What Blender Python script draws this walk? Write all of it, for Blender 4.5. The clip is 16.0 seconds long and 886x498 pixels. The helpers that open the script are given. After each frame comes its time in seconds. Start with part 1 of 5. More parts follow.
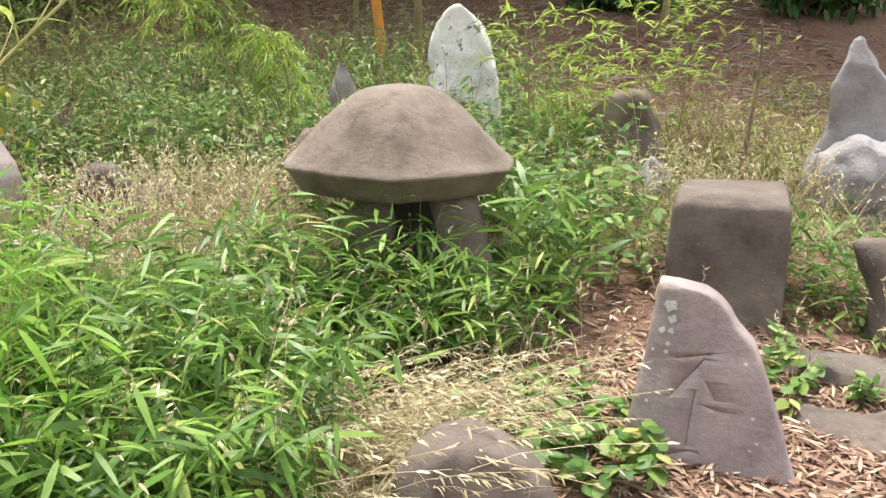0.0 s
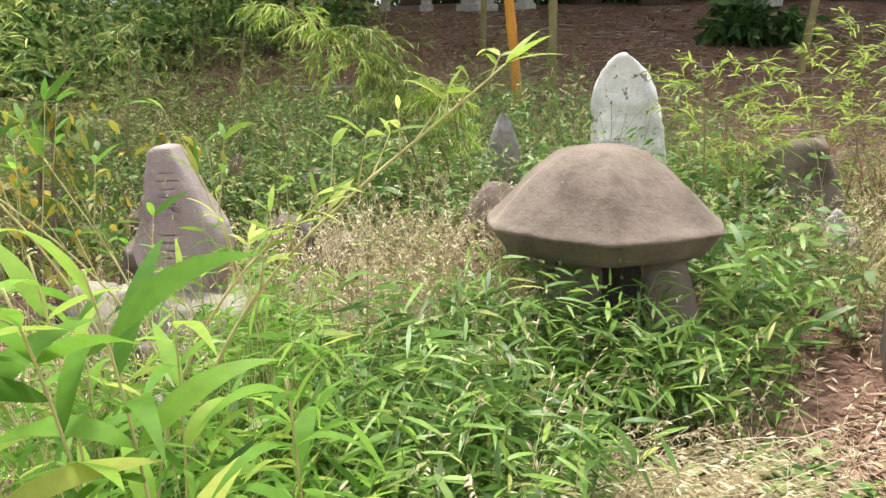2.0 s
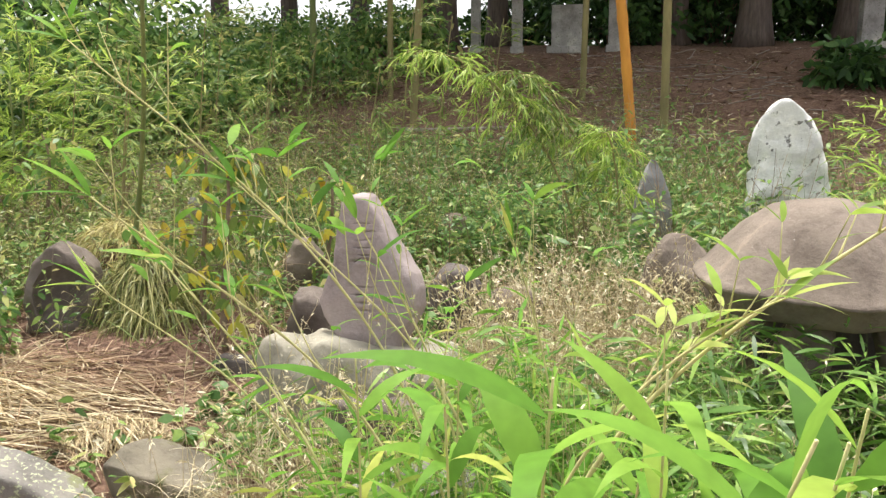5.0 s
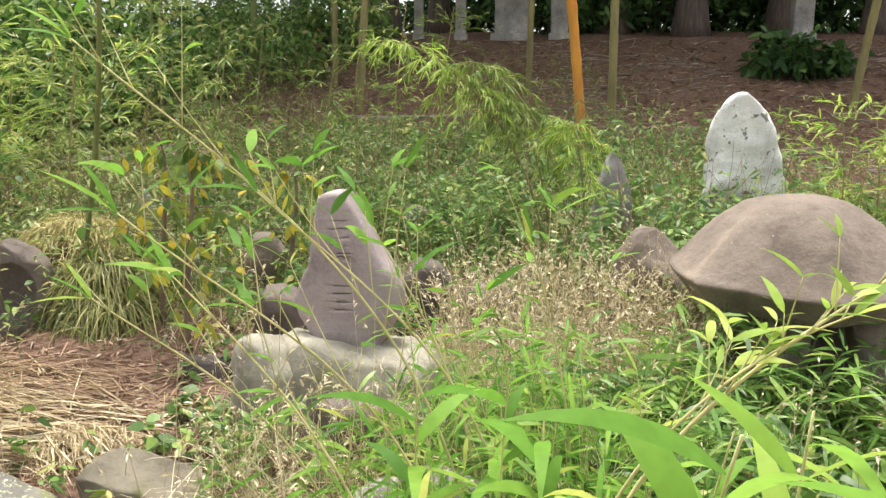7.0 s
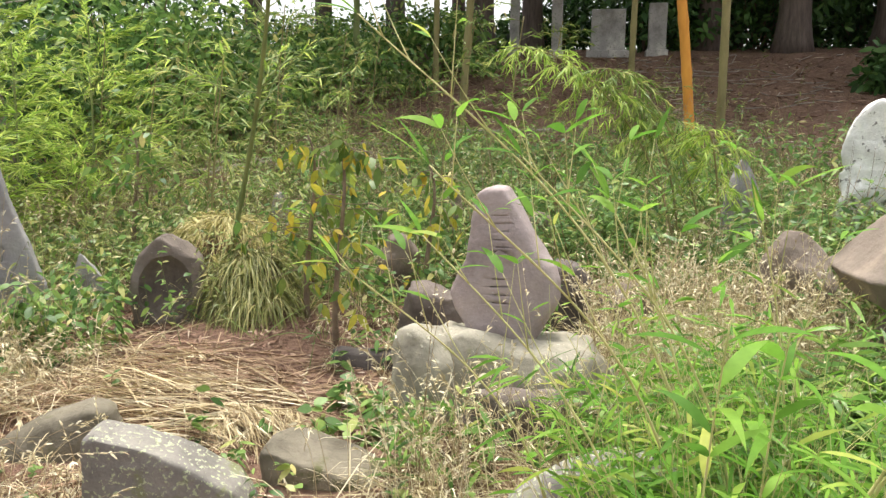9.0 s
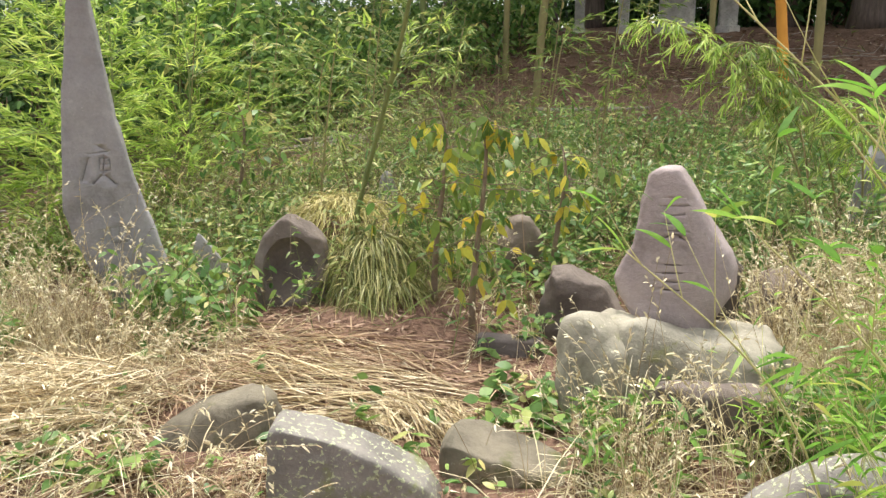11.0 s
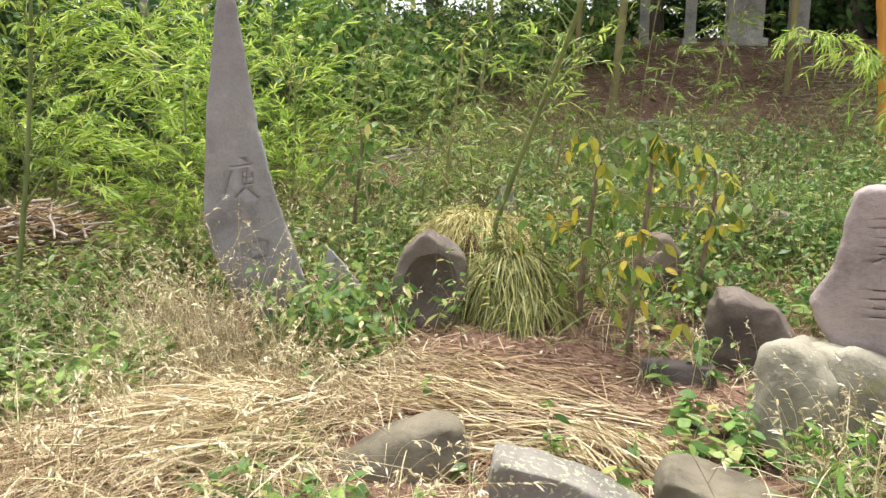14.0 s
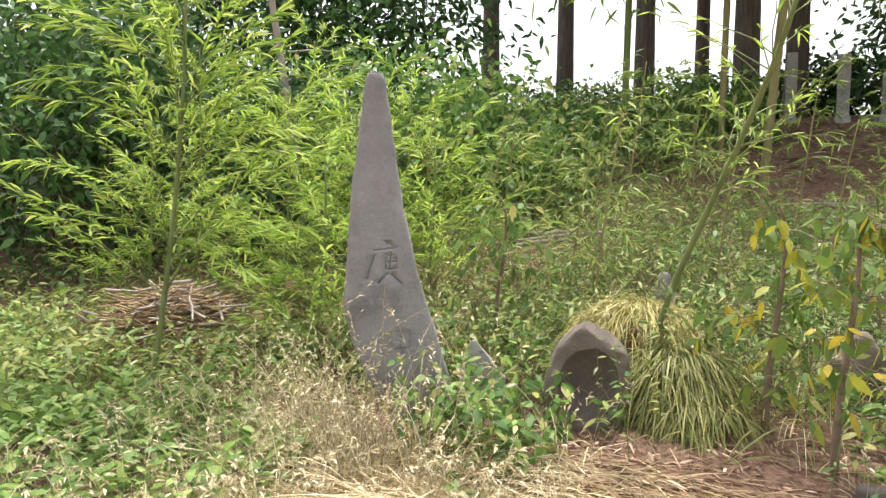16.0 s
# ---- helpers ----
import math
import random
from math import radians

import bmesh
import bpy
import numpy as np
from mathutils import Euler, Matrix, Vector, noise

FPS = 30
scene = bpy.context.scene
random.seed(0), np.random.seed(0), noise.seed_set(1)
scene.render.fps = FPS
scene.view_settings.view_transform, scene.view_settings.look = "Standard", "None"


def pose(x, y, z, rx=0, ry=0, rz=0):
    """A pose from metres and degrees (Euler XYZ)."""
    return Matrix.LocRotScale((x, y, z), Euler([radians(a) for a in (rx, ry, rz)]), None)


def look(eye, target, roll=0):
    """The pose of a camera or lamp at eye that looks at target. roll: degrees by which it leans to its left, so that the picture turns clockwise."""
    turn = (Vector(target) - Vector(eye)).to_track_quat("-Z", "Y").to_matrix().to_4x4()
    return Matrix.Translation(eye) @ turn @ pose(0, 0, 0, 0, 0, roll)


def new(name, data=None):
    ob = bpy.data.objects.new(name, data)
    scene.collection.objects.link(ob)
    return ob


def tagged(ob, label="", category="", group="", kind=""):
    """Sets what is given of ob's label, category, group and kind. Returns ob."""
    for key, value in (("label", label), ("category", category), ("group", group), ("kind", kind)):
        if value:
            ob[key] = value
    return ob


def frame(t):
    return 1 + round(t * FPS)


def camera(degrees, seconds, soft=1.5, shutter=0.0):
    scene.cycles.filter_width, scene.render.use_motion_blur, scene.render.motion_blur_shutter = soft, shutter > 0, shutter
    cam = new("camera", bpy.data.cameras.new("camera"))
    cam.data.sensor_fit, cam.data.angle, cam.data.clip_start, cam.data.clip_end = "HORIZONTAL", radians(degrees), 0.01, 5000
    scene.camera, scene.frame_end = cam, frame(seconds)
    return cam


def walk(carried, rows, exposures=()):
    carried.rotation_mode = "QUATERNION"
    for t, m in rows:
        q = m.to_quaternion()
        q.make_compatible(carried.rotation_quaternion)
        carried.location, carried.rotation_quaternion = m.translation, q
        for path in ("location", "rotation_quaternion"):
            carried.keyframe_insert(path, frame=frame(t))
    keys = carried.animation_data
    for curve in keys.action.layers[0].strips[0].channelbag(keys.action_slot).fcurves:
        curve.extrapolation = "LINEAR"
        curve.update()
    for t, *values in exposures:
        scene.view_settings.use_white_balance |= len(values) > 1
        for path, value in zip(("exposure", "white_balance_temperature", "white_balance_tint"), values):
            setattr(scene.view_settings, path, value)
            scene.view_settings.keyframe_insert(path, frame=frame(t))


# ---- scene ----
cam = camera(58.5, 16.0, soft=1.4)
EXPOSURE = 0.68
PATH = [
    (0, (-0.03, -0.175, 1.477), (-0.015, 1.756, 0.956), 0.5),
    (0.5, (-0.122, -0.173, 1.514), (-0.177, 1.763, 1.014), 0.1),
    (1, (-0.241, -0.127, 1.518), (-0.374, 1.81, 1.036), 0.1),
    (1.5, (-0.406, -0.089, 1.556), (-0.6, 1.847, 1.09), 0.3),
    (2, (-0.57, -0.138, 1.616), (-0.787, 1.799, 1.167), -0.4),
    (2.5, (-0.719, -0.177, 1.647), (-0.945, 1.765, 1.221), -0.4),
    (3, (-0.841, -0.226, 1.697), (-1.083, 1.719, 1.298), -0.3),
    (3.5, (-0.94, -0.197, 1.694), (-1.218, 1.748, 1.318), -0.1),
    (4, (-1.081, -0.155, 1.676), (-1.397, 1.786, 1.312), 0.1),
    (4.5, (-1.231, -0.094, 1.67), (-1.578, 1.843, 1.315), -0.1),
    (4.7, (-1.27, -0.082, 1.669), (-1.626, 1.854, 1.314), -0.2),
    (7, (-1.541, -0.031, 1.716), (-1.726, 1.921, 1.323), 0.2),
    (7.5, (-1.647, -0.093, 1.744), (-1.824, 1.857, 1.337), 0.4),
    (8, (-1.791, -0.186, 1.702), (-1.995, 1.769, 1.33), 0.6),
    (8.5, (-1.859, -0.198, 1.616), (-2.167, 1.748, 1.275), 0.3),
    (9, (-1.941, -0.188, 1.6), (-2.308, 1.749, 1.259), 0.3),
    (9.5, (-2.057, -0.185, 1.56), (-2.478, 1.739, 1.215), 0.4),
    (10, (-2.214, -0.157, 1.558), (-2.662, 1.759, 1.204), 0.4),
    (10.2, (-2.279, -0.12, 1.561), (-2.739, 1.793, 1.2), 0.3),
    (12.3, (-3.113, -0.144, 1.591), (-3.511, 1.771, 1.172), 0.5),
    (12.5, (-3.153, -0.128, 1.574), (-3.56, 1.786, 1.161), 0.3),
    (13, (-3.23, -0.132, 1.583), (-3.657, 1.78, 1.181), 0.3),
    (13.5, (-3.316, -0.132, 1.586), (-3.773, 1.777, 1.203), 0.4),
    (14, (-3.373, -0.126, 1.582), (-3.873, 1.776, 1.216), 0.6),
    (14.5, (-3.436, -0.089, 1.579), (-3.997, 1.802, 1.248), 0.6),
    (15, (-3.513, -0.028, 1.583), (-4.189, 1.835, 1.314), 0.3),
    (15.5, (-3.61, 0.113, 1.569), (-4.344, 1.961, 1.35), 0.2),
    (16, (-3.689, 0.226, 1.558), (-4.483, 2.055, 1.395), 0.3),
]
walk(cam, [(t, look(eye, target, roll)) for t, eye, target, roll in PATH], [(0, EXPOSURE + 0.06), (3, EXPOSURE - 0.02), (12, EXPOSURE), (14, EXPOSURE + 0.08), (16, EXPOSURE + 0.1)])

# ---- light: bright overcast sky with a weak, wide sun ----
SUN_EL, SUN_AZ = 72.0, 345.0
world = bpy.data.worlds.new("world")
scene.world = world
world.use_nodes = True
wn = world.node_tree.nodes
sky = wn.new("ShaderNodeTexSky")
sky.sky_type, sky.sun_disc = "NISHITA", False
sky.sun_elevation, sky.sun_rotation = radians(SUN_EL), radians(SUN_AZ)
sky.air_density, sky.dust_density, sky.ozone_density = 1.0, 5.0, 1.0
haze = wn.new("ShaderNodeHueSaturation")
haze.inputs["Saturation"].default_value = 0.25
world.node_tree.links.new(sky.outputs[0], haze.inputs["Color"])
world.node_tree.links.new(haze.outputs[0], wn["Background"].inputs[0])
wn["Background"].inputs[1].default_value = 0.24
sun_data = bpy.data.lights.new("sun", "SUN")
sun_data.energy, sun_data.angle, sun_data.color = 2.7, radians(10), (1.0, 0.95, 0.86)
sun = new("sun", sun_data)
sa = radians(SUN_AZ)
sun_dir = Vector((math.sin(sa) * math.cos(radians(SUN_EL)), math.cos(sa) * math.cos(radians(SUN_EL)), math.sin(radians(SUN_EL))))
sun.matrix_world = look(sun_dir * 50, (0, 0, 0))


# ---- materials ----
def material(name):
    m = bpy.data.materials.new(name)
    m.use_nodes = True
    nt = m.node_tree
    return m, nt, nt.nodes["Principled BSDF"], nt.nodes["Material Output"]


def node(nt, kind, **vals):
    n = nt.nodes.new(kind)
    for k, v in vals.items():
        n.inputs[k.replace("_", " ")].default_value = v
    return n


def ramp(nt, fac, stops):
    r = nt.nodes.new("ShaderNodeValToRGB")
    while len(r.color_ramp.elements) < len(stops):
        r.color_ramp.elements.new(0.5)
    for e, (p, c) in zip(r.color_ramp.elements, stops):
        e.position, e.color = p, (*c, 1)
    nt.links.new(fac, r.inputs[0])
    return r.outputs[0]


def mix(nt, fac, a, b):
    m = nt.nodes.new("ShaderNodeMix")
    m.data_type = "RGBA"
    for sock, v in ((m.inputs[0], fac), (m.inputs[6], a), (m.inputs[7], b)):
        if hasattr(v, "is_output"):
            nt.links.new(v, sock)
        else:
            sock.default_value = v if not isinstance(v, tuple) else (*v, 1)
    return m.outputs[2]


def noise_fac(nt, scale, detail=4, rough=0.6, coord=None):
    n = node(nt, "ShaderNodeTexNoise", Scale=scale, Detail=detail, Roughness=rough)
    if coord is not None:
        nt.links.new(coord, n.inputs["Vector"])
    return n.outputs[0]


def coords(nt):
    return nt.nodes.new("ShaderNodeTexCoord").outputs["Object"]


def bump(nt, bsdf, height, strength, dist):
    b = node(nt, "ShaderNodeBump", Strength=strength, Distance=dist)
    nt.links.new(height, b.inputs["Height"])
    nt.links.new(b.outputs[0], bsdf.inputs["Normal"])


def leaf_material(name, stops, translucent=0.35, rough=0.45, spec=0.35):
    """Leaves: every leaf has a shade of its own; light shines through."""
    m, nt, bsdf, out = material(name)
    geo = nt.nodes.new("ShaderNodeNewGeometry")
    own = nt.nodes.new("ShaderNodeObjectInfo")
    add, wrap = nt.nodes.new("ShaderNodeMath"), nt.nodes.new("ShaderNodeMath")
    wrap.operation = "FRACT"
    nt.links.new(geo.outputs["Random Per Island"], add.inputs[0])
    nt.links.new(own.outputs["Random"], add.inputs[1])
    nt.links.new(add.outputs[0], wrap.inputs[0])
    col = ramp(nt, wrap.outputs[0], stops)
    fine = noise_fac(nt, 45, 2, 0.5, coords(nt))
    hsv = nt.nodes.new("ShaderNodeHueSaturation")
    val = node(nt, "ShaderNodeMapRange", To_Min=0.75, To_Max=1.25)
    nt.links.new(fine, val.inputs[0])
    nt.links.new(val.outputs[0], hsv.inputs["Value"])
    nt.links.new(col, hsv.inputs["Color"])
    nt.links.new(hsv.outputs[0], bsdf.inputs["Base Color"])
    bsdf.inputs["Roughness"].default_value = rough
    bsdf.inputs["Specular IOR Level"].default_value = spec
    tr = nt.nodes.new("ShaderNodeBsdfTranslucent")
    nt.links.new(hsv.outputs[0], tr.inputs[0])
    ms = nt.nodes.new("ShaderNodeMixShader")
    ms.inputs[0].default_value = translucent
    nt.links.new(bsdf.outputs[0], ms.inputs[1])
    nt.links.new(tr.outputs[0], ms.inputs[2])
    nt.links.new(ms.outputs[0], out.inputs[0])
    return m


def stone_material(name, dark, light, lichen=(0.55, 0.56, 0.5), amount=0.62, moss=None, moss_at=0.6, rough=0.9, spot=28):
    m, nt, bsdf, out = material(name)
    co = coords(nt)
    big, fine = noise_fac(nt, 3.2, 6, 0.65, co), noise_fac(nt, 60, 5, 0.7, co)
    col = ramp(nt, big, [(0.3, dark), (0.7, light)])
    stain = noise_fac(nt, 1.5, 8, 0.68, co)
    grain = mix(nt, 0.5, ramp(nt, fine, [(0.3, (0.78, 0.78, 0.78)), (0.72, (1.16, 1.16, 1.16))]), ramp(nt, stain, [(0.36, (0.34, 0.33, 0.31)), (0.46, (0.95, 0.95, 0.95)), (0.55, (1.05, 1.05, 1.04)), (0.64, (1.75, 1.73, 1.64))]))
    mul = nt.nodes.new("ShaderNodeMix")
    mul.data_type, mul.blend_type = "RGBA", "MULTIPLY"
    mul.inputs[0].default_value = 1.0
    nt.links.new(col, mul.inputs[6])
    nt.links.new(grain, mul.inputs[7])
    col = mul.outputs[2]
    if moss:
        f = ramp(nt, noise_fac(nt, 4.5, 7, 0.7, co), [(moss_at, (0, 0, 0)), (moss_at + 0.1, (1, 1, 1))])
        col = mix(nt, f, col, moss)
    f = ramp(nt, noise_fac(nt, spot, 4, 0.62, co), [(amount, (0, 0, 0)), (amount + 0.05, (1, 1, 1))])
    col = mix(nt, f, col, lichen)
    nt.links.new(col, bsdf.inputs["Base Color"])
    bsdf.inputs["Roughness"].default_value = rough
    bsdf.inputs["Specular IOR Level"].default_value = 0.2
    bump(nt, bsdf, noise_fac(nt, 24, 10, 0.66, co), 0.5, 0.025)
    return m


def bark_material(name, dark, light, stretch=0.12, scale=14):
    m, nt, bsdf, out = material(name)
    mp = nt.nodes.new("ShaderNodeMapping")
    mp.inputs["Scale"].default_value = (1, 1, stretch)
    nt.links.new(coords(nt), mp.inputs[0])
    f = noise_fac(nt, scale, 6, 0.65, mp.outputs[0])
    nt.links.new(ramp(nt, f, [(0.32, dark), (0.68, light)]), bsdf.inputs["Base Color"])
    bsdf.inputs["Roughness"].default_value = 0.85
    bump(nt, bsdf, f, 0.6, 0.02)
    return m


def ground_material():
    m, nt, bsdf, out = material("leaf_litter_soil")
    co = coords(nt)
    a, b, c = noise_fac(nt, 1.3, 5, 0.6, co), noise_fac(nt, 22, 6, 0.7, co), noise_fac(nt, 120, 3, 0.6, co)
    base = ramp(nt, a, [(0.35, (0.085, 0.05, 0.036)), (0.65, (0.17, 0.10, 0.072))])
    base = mix(nt, ramp(nt, b, [(0.42, (0, 0, 0)), (0.62, (1, 1, 1))]), base, (0.25, 0.155, 0.11))
    base = mix(nt, ramp(nt, c, [(0.6, (0, 0, 0)), (0.72, (1, 1, 1))]), base, (0.42, 0.31, 0.23))
    nt.links.new(base, bsdf.inputs["Base Color"])
    bsdf.inputs["Roughness"].default_value = 0.95
    bsdf.inputs["Specular IOR Level"].default_value = 0.1
    bump(nt, bsdf, b, 0.9, 0.03)
    return m


SOIL = ground_material()
STONE_BROWN = stone_material("brown_andesite", (0.165, 0.132, 0.106), (0.255, 0.208, 0.168), (0.44, 0.41, 0.36), 0.7)
STONE_GREY = stone_material("grey_andesite", (0.225, 0.213, 0.212), (0.34, 0.325, 0.322), (0.46, 0.45, 0.42), 0.69)
STONE_PINK = stone_material("purple_grey_andesite", (0.265, 0.215, 0.203), (0.41, 0.342, 0.325), (0.5, 0.48, 0.45), 0.69)
STONE_DARK = stone_material("dark_brown_stone", (0.085, 0.073, 0.068), (0.16, 0.135, 0.12), (0.34, 0.33, 0.29), 0.74)
STONE_PED = stone_material("weathered_brown_stone", (0.12, 0.098, 0.085), (0.2, 0.165, 0.14), (0.4, 0.38, 0.34), 0.7)
STONE_BOULDER = stone_material("mossy_boulder", (0.24, 0.22, 0.17), (0.4, 0.37, 0.29), (0.5, 0.47, 0.36), 0.64, (0.2, 0.2, 0.08), 0.58)
STONE_MOSS = stone_material("mossy_river_stone", (0.13, 0.115, 0.085), (0.23, 0.2, 0.15), (0.38, 0.37, 0.29), 0.72, (0.12, 0.12, 0.055), 0.55)
STONE_LICHEN = stone_material("lichened_rock", (0.17, 0.155, 0.14), (0.27, 0.25, 0.22), (0.42, 0.45, 0.28), 0.565, (0.2, 0.21, 0.1), 0.54, 0.92, 48)
STONE_WHITE = stone_material("white_lichened_stone", (0.6, 0.59, 0.56), (0.88, 0.87, 0.83), (0.2, 0.19, 0.17), 0.6, (0.42, 0.4, 0.36), 0.66, 0.9, 12)
STONE_FAR = stone_material("pale_granite", (0.27, 0.26, 0.25), (0.42, 0.4, 0.38), (0.2, 0.2, 0.17), 0.58)
SASA = leaf_material("bright_bamboo_leaf", [(0, (0.055, 0.12, 0.023)), (0.45, (0.135, 0.265, 0.046)), (0.94, (0.29, 0.43, 0.09)), (1, (0.5, 0.5, 0.16))], 0.4, 0.4)
FRESH = leaf_material("fresh_bamboo_leaf", [(0, (0.09, 0.21, 0.028)), (0.45, (0.165, 0.345, 0.045)), (0.9, (0.28, 0.46, 0.07)), (1, (0.5, 0.52, 0.12))], 0.5, 0.55, 0.16)
SLOPELEAF = leaf_material("slope_bamboo_leaf", [(0, (0.08, 0.14, 0.03)), (0.5, (0.19, 0.28, 0.06)), (0.85, (0.32, 0.4, 0.1)), (1, (0.5, 0.46, 0.16))], 0.4, 0.5, 0.25)
BAMBOO_LIGHT = leaf_material("yellow_green_bamboo_leaf", [(0, (0.17, 0.28, 0.045)), (0.5, (0.35, 0.5, 0.085)), (1, (0.56, 0.62, 0.17))], 0.52, 0.5, 0.25)
WEED = leaf_material("mid_green_weed_leaf", [(0, (0.07, 0.15, 0.04)), (0.5, (0.16, 0.285, 0.07)), (0.9, (0.31, 0.43, 0.115)), (1, (0.55, 0.48, 0.19))], 0.4)
WEED_OLIVE = leaf_material("olive_weed_leaf", [(0, (0.125, 0.165, 0.046)), (0.5, (0.24, 0.3, 0.085)), (0.85, (0.38, 0.41, 0.125)), (1, (0.56, 0.48, 0.2))], 0.34)
DARKLEAF = leaf_material("dark_evergreen_leaf", [(0, (0.03, 0.065, 0.022)), (0.6, (0.07, 0.15, 0.042)), (1, (0.15, 0.27, 0.075))], 0.3, 0.45, 0.3)
STRAW = leaf_material("dry_straw", [(0, (0.22, 0.155, 0.085)), (0.4, (0.47, 0.37, 0.205)), (0.75, (0.66, 0.55, 0.345)), (1, (0.84, 0.76, 0.56))], 0.2, 0.6)
SEED = leaf_material("pale_seed_head", [(0, (0.34, 0.27, 0.14)), (0.5, (0.58, 0.5, 0.3)), (1, (0.82, 0.76, 0.56))], 0.25, 0.6)
STRAW_BROWN = leaf_material("brown_dead_stem", [(0, (0.16, 0.095, 0.06)), (0.5, (0.31, 0.2, 0.12)), (1, (0.52, 0.38, 0.24))], 0.1, 0.75)
LITTER = leaf_material("fallen_bamboo_leaf", [(0, (0.13, 0.075, 0.05)), (0.5, (0.28, 0.17, 0.115)), (0.85, (0.42, 0.29, 0.2)), (1, (0.66, 0.55, 0.43))], 0.05, 0.8)
WEED_BRIGHT = leaf_material("bright_weed_leaf", [(0, (0.11, 0.2, 0.05)), (0.5, (0.23, 0.36, 0.09)), (1, (0.42, 0.5, 0.16))], 0.4)
GRASS = leaf_material("thin_grass_blade", [(0, (0.1, 0.17, 0.04)), (0.45, (0.2, 0.28, 0.07)), (0.7, (0.36, 0.38, 0.12)), (1, (0.66, 0.55, 0.3))], 0.35)
YELLOWLEAF = leaf_material("yellowing_leaf", [(0, (0.09, 0.17, 0.04)), (0.6, (0.2, 0.28, 0.06)), (0.82, (0.5, 0.47, 0.06)), (1, (0.6, 0.42, 0.05))], 0.4)
STRAWSEDGE = leaf_material("drying_sedge_leaf", [(0, (0.22, 0.2, 0.06)), (0.5, (0.46, 0.41, 0.14)), (1, (0.68, 0.58, 0.28))], 0.25)
MOUNDLEAF = leaf_material("yellow_green_sedge_leaf", [(0, (0.09, 0.115, 0.028)), (0.5, (0.24, 0.25, 0.07)), (1, (0.46, 0.42, 0.17))], 0.25)
CULM_GREEN = bark_material("green_bamboo_culm", (0.12, 0.16, 0.05), (0.24, 0.27, 0.1), 0.3, 6)
CULM_FRESH = bark_material("fresh_bamboo_shoot", (0.4, 0.4, 0.14), (0.66, 0.6, 0.3), 0.3, 12)
CULM_ORANGE = bark_material("orange_dead_culm", (0.5, 0.2, 0.03), (0.72, 0.33, 0.05), 0.25, 5)
CULM_OLIVE = bark_material("olive_bamboo_culm", (0.17, 0.15, 0.06), (0.3, 0.26, 0.11), 0.3, 6)
BARK = bark_material("cedar_bark", (0.07, 0.052, 0.043), (0.17, 0.13, 0.11))
BARK_PALE = bark_material("pale_bark", (0.24, 0.2, 0.17), (0.42, 0.36, 0.31))
TWIG = bark_material("brown_twig", (0.13, 0.09, 0.06), (0.27, 0.2, 0.13), 0.5, 30)


# ---- mesh tools ----
rng = np.random.default_rng(7)


def unit(v):
    return v / np.maximum(np.linalg.norm(v, axis=-1, keepdims=True), 1e-9)


def mesh_from(name, verts, faces, mat, smooth=True):
    """A mesh from an array of vertices and a list of arrays of faces."""
    me = bpy.data.meshes.new(name)
    verts = np.asarray(verts, np.float32).reshape(-1, 3)
    loops = np.concatenate([np.asarray(f).reshape(-1) for f in faces]).astype(np.int32)
    sizes = np.concatenate([np.full(len(f), np.asarray(f).shape[1]) for f in faces]).astype(np.int32)
    me.vertices.add(len(verts))
    me.vertices.foreach_set("co", verts.reshape(-1))
    me.loops.add(len(loops))
    me.loops.foreach_set("vertex_index", loops)
    me.polygons.add(len(sizes))
    me.polygons.foreach_set("loop_start", np.concatenate(([0], np.cumsum(sizes)[:-1])).astype(np.int32))
    me.polygons.foreach_set("use_smooth", np.full(len(sizes), smooth))
    me.update(calc_edges=True)
    me.validate()
    me.materials.append(mat)
    return me


def part(name, data, material, parent, label="", at=None):
    """One mesh object under a thing or a part."""
    if isinstance(data, bmesh.types.BMesh):
        me = bpy.data.meshes.new(name)
        data.to_mesh(me)
        data.free()
        me.materials.append(material)
        data = me
    ob = new(name, data)
    if at is not None:
        ob.matrix_basis = at
    ob.parent = parent
    return tagged(ob, label, kind="stuff" if name in ("twig", "foliage", "crown", "limb", "stem", "straw") else "")


def thing(name, at, label, category, group=""):
    ob = new(name)
    ob.matrix_basis = at
    return tagged(ob, label, category, group)


BROAD = ((0.22, 0.75), (0.5, 1.0), (0.8, 0.55))
LANCE = ((0.15, 0.7), (0.42, 1.0), (0.75, 0.6))
STEM = ((0.25, 1.0), (0.5, 0.9), (0.78, 0.7))


